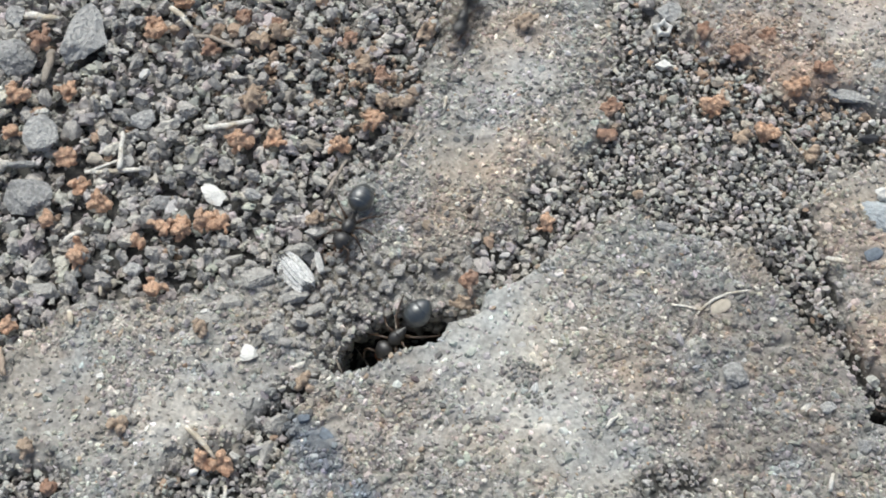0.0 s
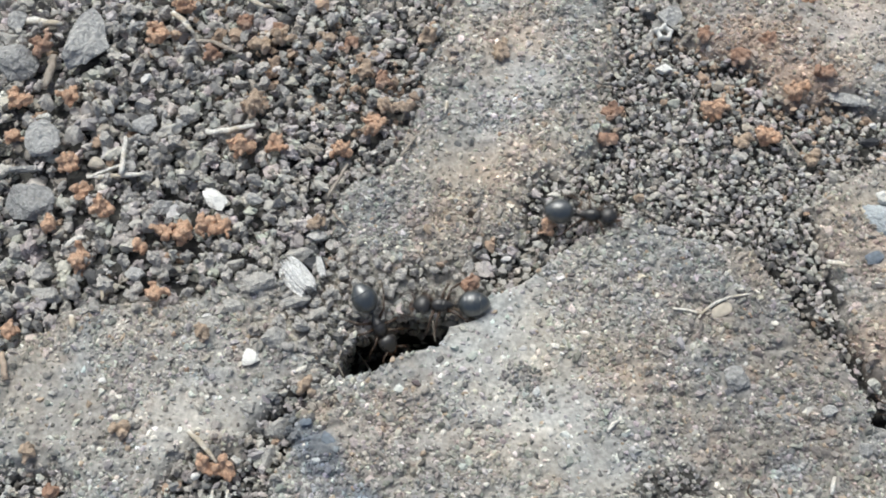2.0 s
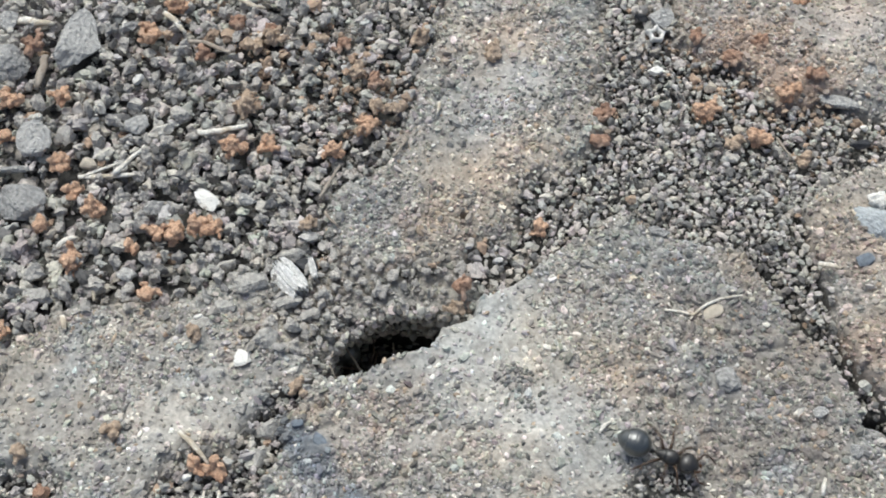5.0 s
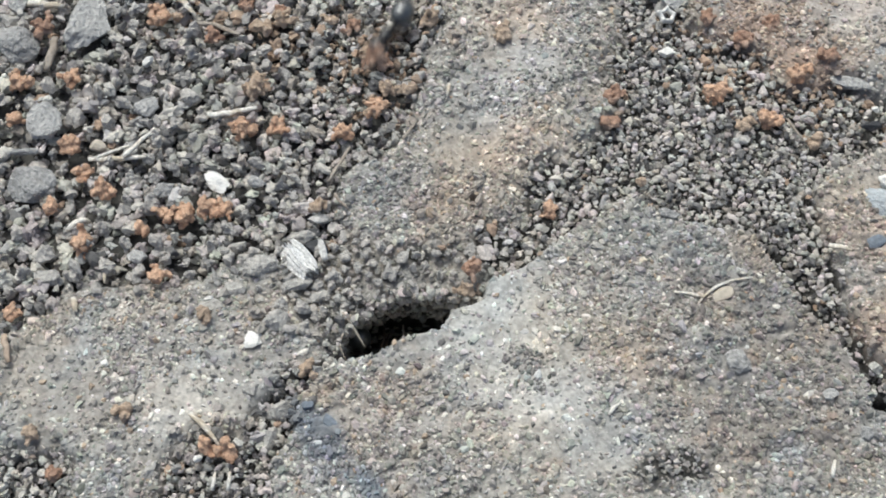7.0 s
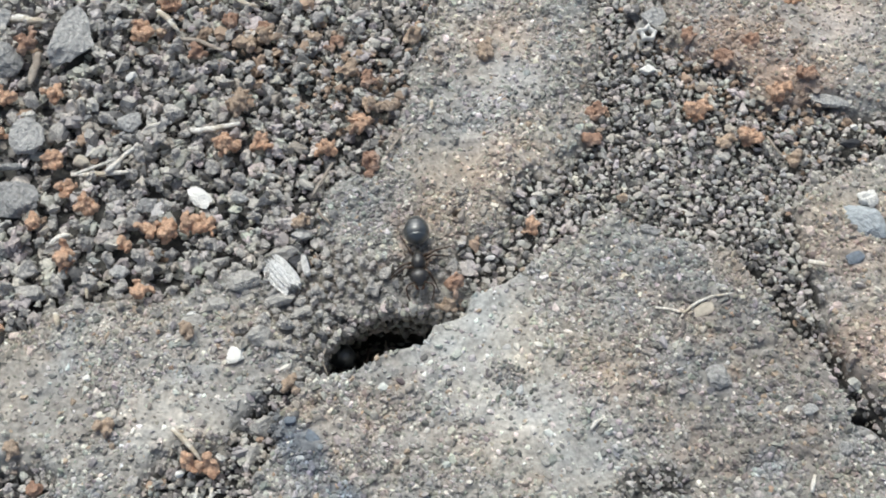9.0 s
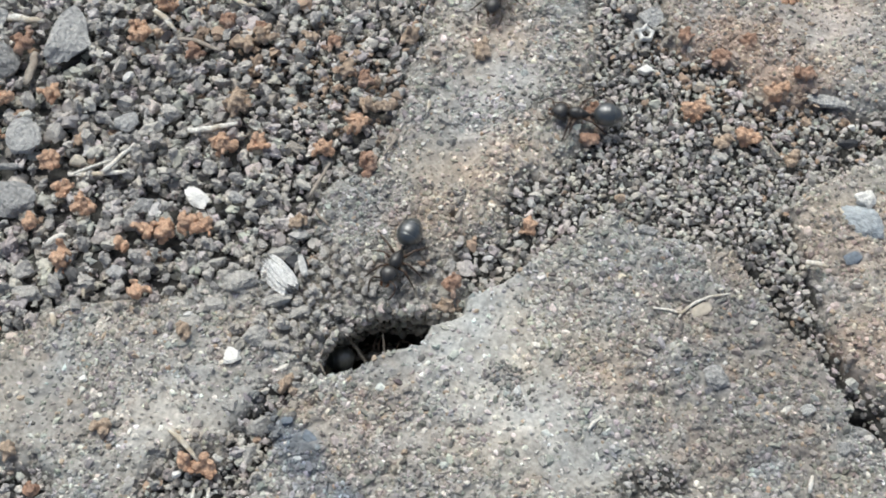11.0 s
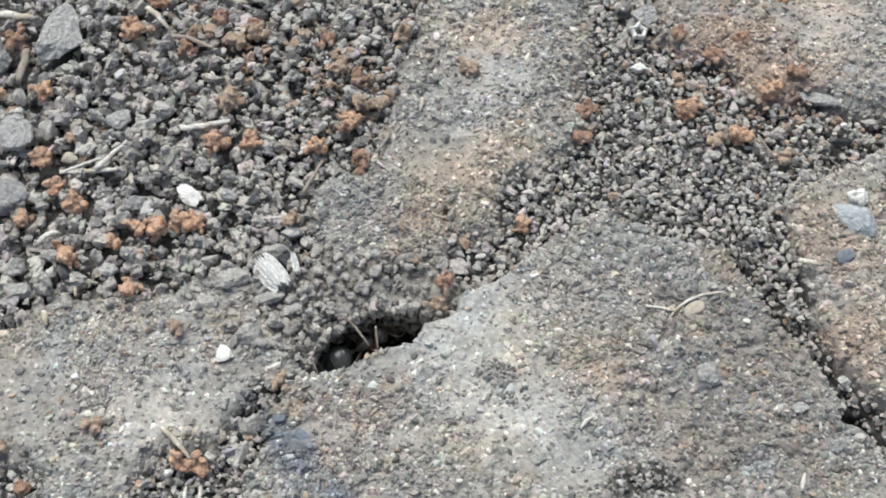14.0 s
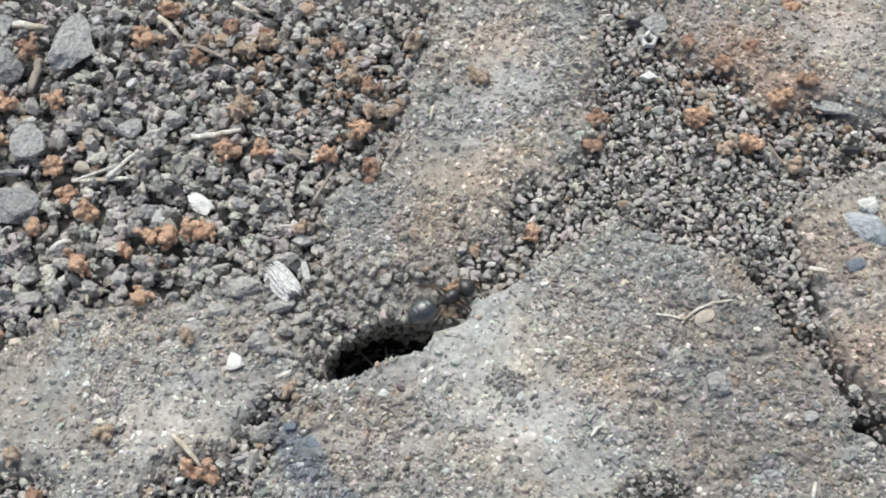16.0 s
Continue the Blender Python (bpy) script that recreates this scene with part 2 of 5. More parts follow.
# tints of the earth: centre, reach, colour, strength
TINTS = [
    ((2.54, -4.83), 4.6, (0.44, 0.42, 0.378), 1.2), ((5.30, -9.81), 3.6, (0.42, 0.405, 0.372), 1.0), ((-2.39, -10.26), 4.0, (0.355, 0.318, 0.278), 0.8),
    ((8.90, -7.21), 2.4, (0.36, 0.30, 0.245), 0.8), ((15.06, -4.01), 5.0, (0.25, 0.234, 0.212), 0.9), ((16.69, -0.31), 2.2, (0.37, 0.305, 0.24), 0.8),
    ((17.54, -9.96), 5.0, (0.248, 0.231, 0.211), 0.9), ((3.19, 11.69), 3.4, (0.425, 0.405, 0.374), 1.1), ((3.08, 6.77), 2.6, (0.44, 0.375, 0.31), 1.0),
    ((0.19, 3.23), 2.6, (0.36, 0.305, 0.248), 0.9), ((-3.89, 3.23), 2.4, (0.30, 0.288, 0.27), 0.9), ((3.94, 15.44), 3.0, (0.43, 0.372, 0.315), 0.9),
    ((17.50, 15.02), 3.4, (0.35, 0.285, 0.238), 1.1), ((24.11, 16.09), 3.2, (0.42, 0.37, 0.325), 1.2),
]
TINTS += [
    ((20.44, 11.69), 2.6, (0.36, 0.272, 0.212), 1.0), ((16.4, 12.6), 2.0, (0.32, 0.262, 0.22), 0.9), ((22.36, 0.73), 3.6, (0.345, 0.282, 0.228), 0.9),
    ((21.70, -5.31), 3.5, (0.35, 0.285, 0.232), 0.9), ((-19.98, -6.58), 6.0, (0.345, 0.325, 0.292), 0.9), ((-14.14, -9.21), 2.8, (0.45, 0.432, 0.395), 1.1),
    ((-10.61, -6.90), 3.0, (0.35, 0.335, 0.308), 0.8), ((-17.31, -9.06), 2.4, (0.345, 0.305, 0.26), 0.6), ((3.66, -7.37), 0.7, (0.15, 0.147, 0.14), 1.2),
    ((6.34, -5.89), 0.35, (0.13, 0.127, 0.12), 1.0), ((-4.06, -11.15), 2.0, (0.33, 0.315, 0.29), 0.6), ((12.05, -1.00), 1.4, (0.25, 0.245, 0.238), 0.7),
    ((12.61, -10.86), 2.2, (0.275, 0.255, 0.235), 0.7), ((9.50, -2.69), 2.0, (0.30, 0.285, 0.262), 0.6),
]


# bluish charred stains: centre, half axes, lean, colour, strength
STAINS = [((-6.89, -11.00), (2.6, 0.75), -52, (0.15, 0.17, 0.195), 0.8), ((-4.54, -13.52), (1.4, 0.6), -44, (0.16, 0.182, 0.21), 0.8), ((16.62, -11.59), (0.9, 0.7), 10, (0.30, 0.325, 0.34), 0.6),
          ((22.50, -0.31), (0.8, 0.4), 15, (0.20, 0.225, 0.25), 0.6), ((12.05, -1.00), (0.9, 0.5), 10, (0.25, 0.25, 0.25), 0.3), ((17.38, -11.15), (2.6, 0.3), 14, (0.17, 0.15, 0.14), 0.6)]


def soil(x, y):
    """The earth's colour over the plan, with gap shade painted into the loose bed."""
    firm = firmness(x, y)[..., None]
    c = np.broadcast_to(np.array((0.322, 0.306, 0.275)), x.shape + (3,)).copy()
    total = np.zeros(x.shape)
    mix = np.zeros_like(c)
    for (px, py), reach, colour, amount in TINTS:
        d = np.hypot(x - px, y - py) / reach + 0.35 * waves(x, y, 1.6, 51)
        w = amount * np.exp(-np.maximum(d, 0) ** 2 * 1.6)
        total = total + w
        mix = mix + w[..., None] * np.array(colour)
    k = np.clip(total, 0, 1)[..., None]
    c = c * (1 - k) + k * mix / np.maximum(total, 1e-6)[..., None]
    hue = waves(x, y, 2.4, 54)[..., None] * np.array((0.07, 0.0, -0.08))
    c = c * (1 + hue + 0.16 * waves(x, y, 3.0, 53)[..., None] + 0.22 * waves(x, y, 0.4, 55, 2)[..., None])
    rust = np.clip(waves(x, y, 1.1, 57) - 0.22, 0, 1)[..., None] * 0.9 * (1 - smoothness(x, y))[..., None] * 0.75
    c = c * (1 - rust) + rust * np.array((0.36, 0.255, 0.18))
    # bed colour darkened to paint in the shade of gaps between grains
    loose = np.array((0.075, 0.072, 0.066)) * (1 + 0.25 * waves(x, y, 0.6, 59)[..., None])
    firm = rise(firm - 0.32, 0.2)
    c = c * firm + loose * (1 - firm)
    for (px, py), (rx, ry), lean, colour, amount in STAINS:
        u = (x - px) * math.cos(radians(lean)) + (y - py) * math.sin(radians(lean))
        v = (y - py) * math.cos(radians(lean)) - (x - px) * math.sin(radians(lean))
        k = (amount * rise(1 - np.hypot(u / rx, v / ry) + 0.8 * waves(x, y, 1.1, 65), 0.6))[..., None]
        c = c * (1 - k) + k * np.array(colour) * (1 + 0.3 * waves(x, y, 0.5, 67)[..., None])
    return c


def undercut(x, y, z):
    """How far the nest hole's walls lean back under the northern lip."""
    return (0.36 - 0.16 * rise(x + 3.5, 2.0)) * np.maximum(0, -z - 0.6) * rise(inside(x, y, HOLE) + 0.45, 0.3)


def at(x, y, fn=height):
    return float(fn(np.array([x], float), np.array([y], float))[0])


def surface(x, y):
    """Top of the loose grains or of the firm earth."""
    return at(x, y) + 0.90 * (1 - at(x, y, firmness))


# ---- mesh helpers ----
def raw_mesh(name, verts, faces, mats, colours=None, smooth=False):
    """A mesh from arrays: verts (n, 3) in mm, faces (m, k)."""
    me = bpy.data.meshes.new(name)
    n, (m, k) = len(verts), faces.shape
    me.vertices.add(n)
    me.vertices.foreach_set("co", (verts * MM).astype(np.float32).ravel())
    me.loops.add(m * k)
    me.loops.foreach_set("vertex_index", faces.astype(np.int32).ravel())
    me.polygons.add(m)
    me.polygons.foreach_set("loop_start", np.arange(0, m * k, k, dtype=np.int32))
    me.polygons.foreach_set("use_smooth", np.full(m, smooth, bool))
    me.update(calc_edges=True)
    if colours is not None:
        layer = me.attributes.new("soil", "FLOAT_COLOR", "POINT")
        layer.data.foreach_set("color", np.c_[np.clip(colours, 0, 1), np.ones(n)].astype(np.float32).ravel())
    me.materials.append(mats)
    return me


def ball(level):
    bm = bmesh.new()
    bmesh.ops.create_icosphere(bm, subdivisions=level, radius=1)
    bm.verts.index_update()
    v = np.array([p.co[:] for p in bm.verts])
    f = np.array([[p.index for p in q.verts] for q in bm.faces])
    bm.free()
    return v, f


BALLS = {k: ball(k) for k in range(1, 6)}


def rough_ball(level, seed, knobs=0.28, angular=0.0, grit=0.5, pits=0.0):
    """A crumbly unit lump: broad dents, flat broken faces where angular, and grit."""
    r = np.random.default_rng(seed)
    v, f = BALLS[level]
    centres = r.normal(size=(9, 3))
    centres /= np.linalg.norm(centres, axis=1)[:, None]
    d = v @ centres.T
    push = (np.exp((d - 1) * 5) * r.uniform(-1, 1, 9)).sum(1)
    v = v * (1 + knobs * push)[:, None]
    for _ in range(11):
        n = r.normal(size=3)
        n /= np.linalg.norm(n)
        over = np.maximum(0, v @ n - r.uniform(0.42, 0.80))
        v = v - over[:, None] * n * angular
    v = v * (1 + knobs * grit * r.uniform(-1, 1, len(v)))[:, None]
    if pits:
        c = r.normal(size=(90, 3))
        c /= np.linalg.norm(c, axis=1)[:, None]
        w = v / np.linalg.norm(v, axis=1)[:, None]
        angle = np.arccos(np.clip(w @ c.T, -1, 1))
        v = v * (1 + pits * (np.exp(-(angle / r.uniform(0.08, 0.3, 90)) ** 2) * r.uniform(-1, 1, 90)).sum(1))[:, None]
    return v, f


def cluster(seed, size, count, knob, hollow=0.35, grain=0.28):
    """Crumbs grown together into a ragged open clump of the given half sizes."""
    r = np.random.default_rng(seed)
    base, f = BALLS[2]
    size = np.array(size)
    spots = [np.zeros(3)]
    while len(spots) < count:
        way = r.normal(size=3)
        way[2] = abs(way[2]) * 0.8 - 0.25
        p = spots[int(r.integers(0, len(spots)))] + way / np.linalg.norm(way) * knob * r.uniform(0.85, 1.35)
        if np.linalg.norm(p / size) < r.uniform(0.75, 1.1) and min(np.linalg.norm(p - q) for q in spots) > knob * hollow * 1.6:
            spots.append(p)
        elif r.uniform() < 0.03:
            spots.append(p * 0.5)
    vs, fs = [], []
    for i, p in enumerate(spots):
        v = rough_ball(2, seed * 50 + i, 0.4, 0.5, 0.5)[0] * r.uniform(0.65, 1.3, 3) * knob * r.uniform(0.65, 1.15)
        vs.append(v + p)
        fs.append(f + i * len(base))
    return fused(np.concatenate(vs), np.concatenate(fs), knob * grain, r)


def fused(v, f, voxel, r):
    """The crumbs run together into one closed skin, with a little grit."""
    me = bpy.data.meshes.new("clump")
    me.from_pydata(v.tolist(), [], f.tolist())
    ob = bpy.data.objects.new("clump", me)
    bpy.context.scene.collection.objects.link(ob)
    mod = ob.modifiers.new("fuse", "REMESH")
    mod.mode, mod.voxel_size = "VOXEL", voxel
    skin = bpy.data.meshes.new_from_object(ob.evaluated_get(bpy.context.evaluated_depsgraph_get()))
    skin.calc_loop_triangles()
    co = np.empty(len(skin.vertices) * 3)
    skin.vertices.foreach_get("co", co)
    tri = np.empty(len(skin.loop_triangles) * 3, int)
    skin.loop_triangles.foreach_get("vertices", tri)
    bpy.data.objects.remove(ob)
    bpy.data.meshes.remove(me)
    bpy.data.meshes.remove(skin)
    co = co.reshape(-1, 3)
    return co + r.normal(0, voxel * 0.2, co.shape), tri.reshape(-1, 3)


def turns(n):
    """Random rotation matrices."""
    q = rng.normal(size=(n, 4))
    q /= np.linalg.norm(q, axis=1)[:, None]
    w, x, y, z = q.T
    return np.stack([np.stack([1 - 2 * (y * y + z * z), 2 * (x * y - z * w), 2 * (x * z + y * w)], -1),
                     np.stack([2 * (x * y + z * w), 1 - 2 * (x * x + z * z), 2 * (y * z - x * w)], -1),
                     np.stack([2 * (x * z - y * w), 2 * (y * z + x * w), 1 - 2 * (x * x + y * y)], -1)], 1)


def heap(name, places, sizes, colours, level, knobs, mat, label, category, flat=0.8):
    """One object of many small grains."""
    n = len(places)
    kinds = [rough_ball(level, 100 + i, knobs * 0.8, 0.8, 0.55) for i in range(40)]
    f = kinds[0][1]
    shapes = np.stack([k[0] for k in kinds])[rng.integers(0, 40, n)]
    stretch = np.stack([rng.uniform(0.85, 1.5, n), rng.uniform(0.75, 1.15, n), rng.uniform(0.6, 1.0, n)], 1)
    v = np.einsum("nij,nvj->nvi", turns(n), shapes * stretch[:, None])
    v[:, :, 2] *= flat
    v = v * sizes[:, None, None] + places[:, None]
    k = v.shape[1]
    faces = (f[None] + (np.arange(n) * k)[:, None, None]).reshape(-1, 3)
    me = raw_mesh(name, v.reshape(-1, 3), faces, mat, np.repeat(colours, k, 0))
    return tagged(new(name, me), label, category, kind="stuff")


def part(name, bm, mat, parent=None, label="", smooth=True):
    me = bpy.data.meshes.new(name)
    for f in bm.faces:
        f.smooth = smooth
    bm.to_mesh(me)
    bm.free()
    me.materials.append(mat)
    ob = new(name, me)
    ob.parent = parent
    return tagged(ob, label)


# ---- the ground: one sheet, fine under the lens and coarse far off ----
def lines(lo, hi, step, far):
    mid = np.arange(lo, hi + step / 2, step)
    out, d = [], step
    p = 0.0
    while p < far:
        d *= 1.35
        p += d
        out.append(p)
    out = np.array(out)
    return np.r_[lo - out[::-1], mid, hi + out]


gx, gy = lines(-28.5, 28.5, 0.105, 60000), lines(-15.6, 19.2, 0.105, 60000)
X, Y = np.meshgrid(gx, gy)
Z = height(X, Y)
near = np.exp(-np.maximum(0, np.hypot(X, Y) - 60) / 60)[..., None]
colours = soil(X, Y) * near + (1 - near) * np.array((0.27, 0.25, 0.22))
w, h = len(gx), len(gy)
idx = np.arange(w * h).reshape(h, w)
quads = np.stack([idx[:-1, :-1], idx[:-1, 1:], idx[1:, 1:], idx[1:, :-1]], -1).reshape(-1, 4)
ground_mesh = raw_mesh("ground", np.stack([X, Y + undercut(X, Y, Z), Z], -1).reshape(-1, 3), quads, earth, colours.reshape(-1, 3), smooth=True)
ground = tagged(new("ground", ground_mesh), "grey-brown sandy earth crusted over paving stones, with a nest hole", "ground", kind="structure")

# footprints of larger things, kept free of loose grains
TAKEN = [(*DOT, 0.24), (*DOT_FAR, 0.22)]


def blob(name, x, y, size, mat, label, category, group="", seed=1, level=3, knobs=0.10, angular=0.9, turn=0.0, sink=0.35, lift=0.0, tilt=(0, 0), crusty=0.0, claim=0.8):
    """A single stone or lump: size = half length, half width, half height in mm."""
    v, f = cluster(seed, size, int(np.clip(55 * size[0] * size[1], 14, 60)), 0.26, 0.3) if crusty else rough_ball(level, seed, knobs, angular, 0.5 if knobs < 0.2 else 0.09, 0.11 if level > 3 else 0.0)
    v = v if crusty else v * np.array(size)
    me = raw_mesh(name, v, f, mat, smooth=False)
    ob = new(name, me)
    z = surface(x, y) + size[2] * (1 - 2 * sink) + lift
    ob.matrix_world = pose(x * MM, y * MM, z * MM, tilt[0], tilt[1], turn)
    TAKEN.append((x, y, max(size[0], size[1]) * claim))
    return tagged(ob, label, category, group)


STONES = "stones in the loose soil"
# x, y, half sizes, turn, seed
big = [
    ((-22.33, 14.68), (1.6, 2.6, 1.0), 6, 3, stone_mat, "large angular light grey stone in loose soil"),
    ((-23.50, 7.92), (1.15, 1.2, 0.8), 40, 4, stone_mat, "rounded light grey stone with a gritty face"),
    ((-23.89, 3.85), (2.1, 1.2, 0.65), -28, 5, slate_mat, "flat angular dark grey stone"),
    ((-25.91, 13.42), (1.2, 1.4, 0.75), 5, 6, slate_mat, "dark grey stone beside a larger one"),
    ((-26.53, 16.30), (0.9, 0.8, 0.6), 25, 7, stone_mat, "grey stone half sunk in loose soil"),
    ((-17.81, 9.09), (0.9, 0.8, 0.55), 35, 8, stone_mat, "small grey angular stone in loose soil"),
    ((-19.00, 16.22), (0.55, 0.5, 0.42), 10, 9, slate_mat, "small dark grey stone in loose soil"),
    ((-24.58, 6.08), (1.3, 0.28, 0.25), 2, 10, slate_mat, "long thin dark stone splinter"),
    ((-16.38, 3.41), (0.7, 0.55, 0.45), 20, 11, slate_mat, "grey soil-dusted stone among loose crumbs"),
    ((-11.15, 3.96), (0.5, 0.48, 0.4), 0, 12, stone_mat, "small round grey stone"),
    ((-17.34, -0.72), (0.62, 0.55, 0.45), 30, 13, stone_mat, "small grey stone beside the firm earth"),
    ((14.36, -7.21), (1.05, 0.95, 0.5), -15, 15, slate_mat, "smooth grey pebble bedded on the paving stone"),
    ((25.09, 12.71), (1.3, 0.95, 0.55), -20, 16, stone_mat, "grey stone bedded in reddish earth"),
]
big += [
    ((22.76, 10.56), (1.6, 0.6, 0.25), -10, 17, stone_mat, "flat grey stone flake in reddish earth"),
    ((13.06, 16.65), (0.85, 0.8, 0.55), 15, 18, stone_mat, "grey rounded stone in fine loose soil"),
    ((10.27, 3.96), (0.4, 0.36, 0.3), 15, 19, ochre_mat, "small tan pebble on fine soil"),
    ((21.89, -9.81), (0.75, 0.55, 0.45), -10, 22, slate_mat, "dark stone wedged in the crack"),
    ((18.83, -8.91), (0.45, 0.4, 0.25), 0, 23, stone_mat, "small grey pebble pressed into the paving stone"),
    ((20.22, -11.00), (0.5, 0.4, 0.25), 0, 24, slate_mat, "dark pebble pressed into the paving stone"),
    ((11.65, 1.61), (0.6, 0.3, 0.25), -20, 25, slate_mat, "dark stone chip at the paving stone's edge"),
]
for (x, y), size, turn, seed, mat, label in big:
    blob("stone", x, y, size, mat, label, "stone", STONES, seed, 5, 0.20 if seed == 3 else 0.30, 0.85, turn, sink=0.75 if seed in (16, 17) else 0.28, claim=0.4 if seed in (16, 17) else 0.8)

blob("stone", 23.75, 2.05, (0.95, 1.45, 0.5), quartz_mat, "bluish grey quartz stone bedded in reddish earth", "stone", STONES, 27, 5, 0.42, 0.55, 12, sink=0.62, claim=0.5)
blob("stone", 23.75, 3.45, (0.85, 0.5, 0.3), white_mat, "crumbly white quartz crust on a bluish stone", "stone", STONES, 21, 5, turn=-24, sink=0.35, crusty=0.4)
LUMPS = "pale lumps of earth"
lumps = [
    ((-10.73, -1.51), (1.25, 0.95, 0.6), 15, 31), ((-21.87, -2.02), (1.1, 0.75, 0.55), -5, 32), ((-8.49, 0.56), (0.9, 0.6, 0.5), -8, 33),
    ((-9.53, -4.73), (0.75, 0.65, 0.5), 20, 34), ((-8.91, -9.60), (0.85, 0.6, 0.5), 25, 36),
    ((-23.36, -0.31), (0.6, 0.45, 0.4), 0, 37), 
    ((-12.93, -3.85), (0.9, 0.5, 0.35), -10, 40), ((-11.91, -0.14), (0.7, 0.45, 0.4), 0, 41),
    ((-8.55, -2.42), (1.0, 0.42, 0.35), 18, 52), ((-7.23, -2.96), (0.75, 0.35, 0.3), 30, 53), ((-0.48, -3.62), (0.65, 0.42, 0.4), 35, 54), ((-11.53, -2.86), (0.7, 0.5, 0.4), 5, 55),
    ((-7.13, -7.58), (0.5, 0.4, 0.4), 0, 46), ((-9.30, -10.91), (0.55, 0.45, 0.4), 70, 47), ((-10.48, -8.45), (0.5, 0.4, 0.3), 10, 51), ((-15.14, -12.89), (0.8, 0.35, 0.3), 55, 43), ((-8.02, -3.85), (0.6, 0.45, 0.4), 0, 44),
]
for (x, y), size, turn, seed in lumps:
    blob("earth_lump", x, y, size, lump_mat, "crumbly pale grey lump of dry earth", "earth lump", LUMPS, seed, 5, 0.55, 0.95, turn, sink=0.5, claim=0.45)


# ---- orange and ochre clay pellets carried out by the ants ----
def pellet(x, y, rx, ry, mat, label, seed, turn=0.0, keyed=False):
    """A cauliflower-like clump of small crumbs grown together."""
    rx, ry = rx * 1.65, ry * 1.65
    v, f = cluster(seed, (rx * 1.02, ry * 1.02, min(rx, ry) * 0.8), int(np.clip(34 * rx * ry, 15, 60)), 0.225, 0.3)
    ob = new("clay_pellet", raw_mesh("clay_pellet", v, f, mat))
    z = 0.1 if keyed else surface(x, y) + (0.2 if x < 5 else 0.0) * min(rx, ry)
    ob.matrix_world = pose(x * MM, y * MM, z * MM, 0, 0, turn)
    if not keyed:
        TAKEN.append((x, y, min(rx, ry) * 0.8))
    return tagged(ob, label, "clay pellet", "pellets dug out by the ants")


O, C, B = (orange_mat, "crumbly bright orange clay pellet on loose soil"), (ochre_mat, "crumbly ochre clay pellet on loose soil"), (brown_mat, "crumbly reddish brown clay pellet")
pellets = [
    ((-13.45, 2.22), 1.05, 0.72, O), ((-14.86, 1.72), 1.0, 0.62, O), ((-11.80, 7.34), 0.75, 0.8, O), ((-10.31, 7.72), 0.65, 0.65, O), ((-21.73, 6.27), 0.75, 0.7, O),
    ((-20.88, 4.77), 0.5, 0.55, O), ((-19.25, 3.23), 0.65, 0.75, O), ((-22.47, 2.22), 0.6, 0.4, O), ((-17.41, 1.08), 0.5, 0.45, O), ((-15.98, -1.95), 0.5, 0.55, O),
    ((-22.48, 10.88), 0.7, 0.6, O), ((-25.42, 10.48), 0.7, 1.1, O), ((-24.54, 14.51), 0.6, 0.8, B), ((-17.76, 15.53), 0.85, 0.9, O), ((-6.58, 7.34), 0.55, 0.5, O),
    ((-4.68, 8.58), 0.65, 0.55, O), ((-1.66, 15.23), 0.5, 0.6, C), ((0.85, -1.44), 0.62, 0.7, B), ((5.16, 1.97), 0.6, 0.4, O), ((-13.16, -4.60), 0.55, 0.4, C),
    ((-11.40, -11.79), 0.6, 0.45, O), ((-12.34, -11.59), 0.5, 0.4, O), ((14.95, 9.88), 0.9, 0.7, O), ((17.83, 7.88), 0.75, 0.55, O),
]
pellets += [
    ((16.51, 7.65), 0.5, 0.4, C), ((9.22, 10.00), 0.5, 0.5, B), ((8.54, 7.92), 0.55, 0.4, B), ((20.37, 6.39), 0.5, 0.5, C), ((-11.62, 10.08), 0.6, 0.85, C),
    ((-21.35, -11.00), 0.55, 0.4, C), ((-16.78, -9.90), 0.4, 0.35, C), ((-11.46, 14.51), 0.7, 0.5, C), ((-10.38, 15.02), 0.6, 0.6, C), ((-14.34, 13.84), 0.65, 0.45, B),
    ((-7.61, 2.44), 0.45, 0.4, C), ((19.84, 10.88), 0.85, 0.6, O), ((21.84, 12.18), 0.85, 0.5, B), ((17.00, 13.54), 0.8, 0.55, B), ((15.13, 15.10), 0.6, 0.45, B),
    ((18.80, 14.59), 0.6, 0.45, B), ((-5.48, 12.71), 0.5, 0.45, C), ((-4.29, 12.10), 0.5, 0.45, B), ((-4.08, 10.28), 0.5, 0.6, C), ((-12.79, 16.30), 0.6, 0.45, B),
    ((21.44, 17.83), 0.7, 0.4, O), ((-7.43, -7.46), 0.4, 0.35, C), ((-23.69, -4.01), 0.5, 0.6, O), ((-4.69, 8.70), 0.5, 0.4, C),
]
pellets += [
    ((-11.62, 10.88), 0.45, 0.4, C), ((-15.88, 1.72), 0.5, 0.42, O), ((-12.81, 2.08), 0.48, 0.45, O), ((-7.62, 15.44), 0.45, 0.4, C), ((-6.23, 14.81), 0.4, 0.35, B),
    ((-3.09, 10.08), 0.4, 0.4, C), ((-10.37, 15.87), 0.4, 0.4, B), ((-16.71, 17.83), 0.8, 0.5, O), ((0.48, -2.69), 0.5, 0.4, C), ((-19.87, -12.89), 0.5, 0.4, B),
    ((-25.70, 8.31), 0.5, 0.5, O),
]
for i, ((x, y), rx, ry, (mat, label)) in enumerate(pellets):
    pellet(x, y, rx, ry, mat, label, 300 + i)
nudged_pellet = pellet(-20.29, 0.03, 0.85, 0.9, orange_mat, "orange clay pellet that an ant pushes along", 391, keyed=True)
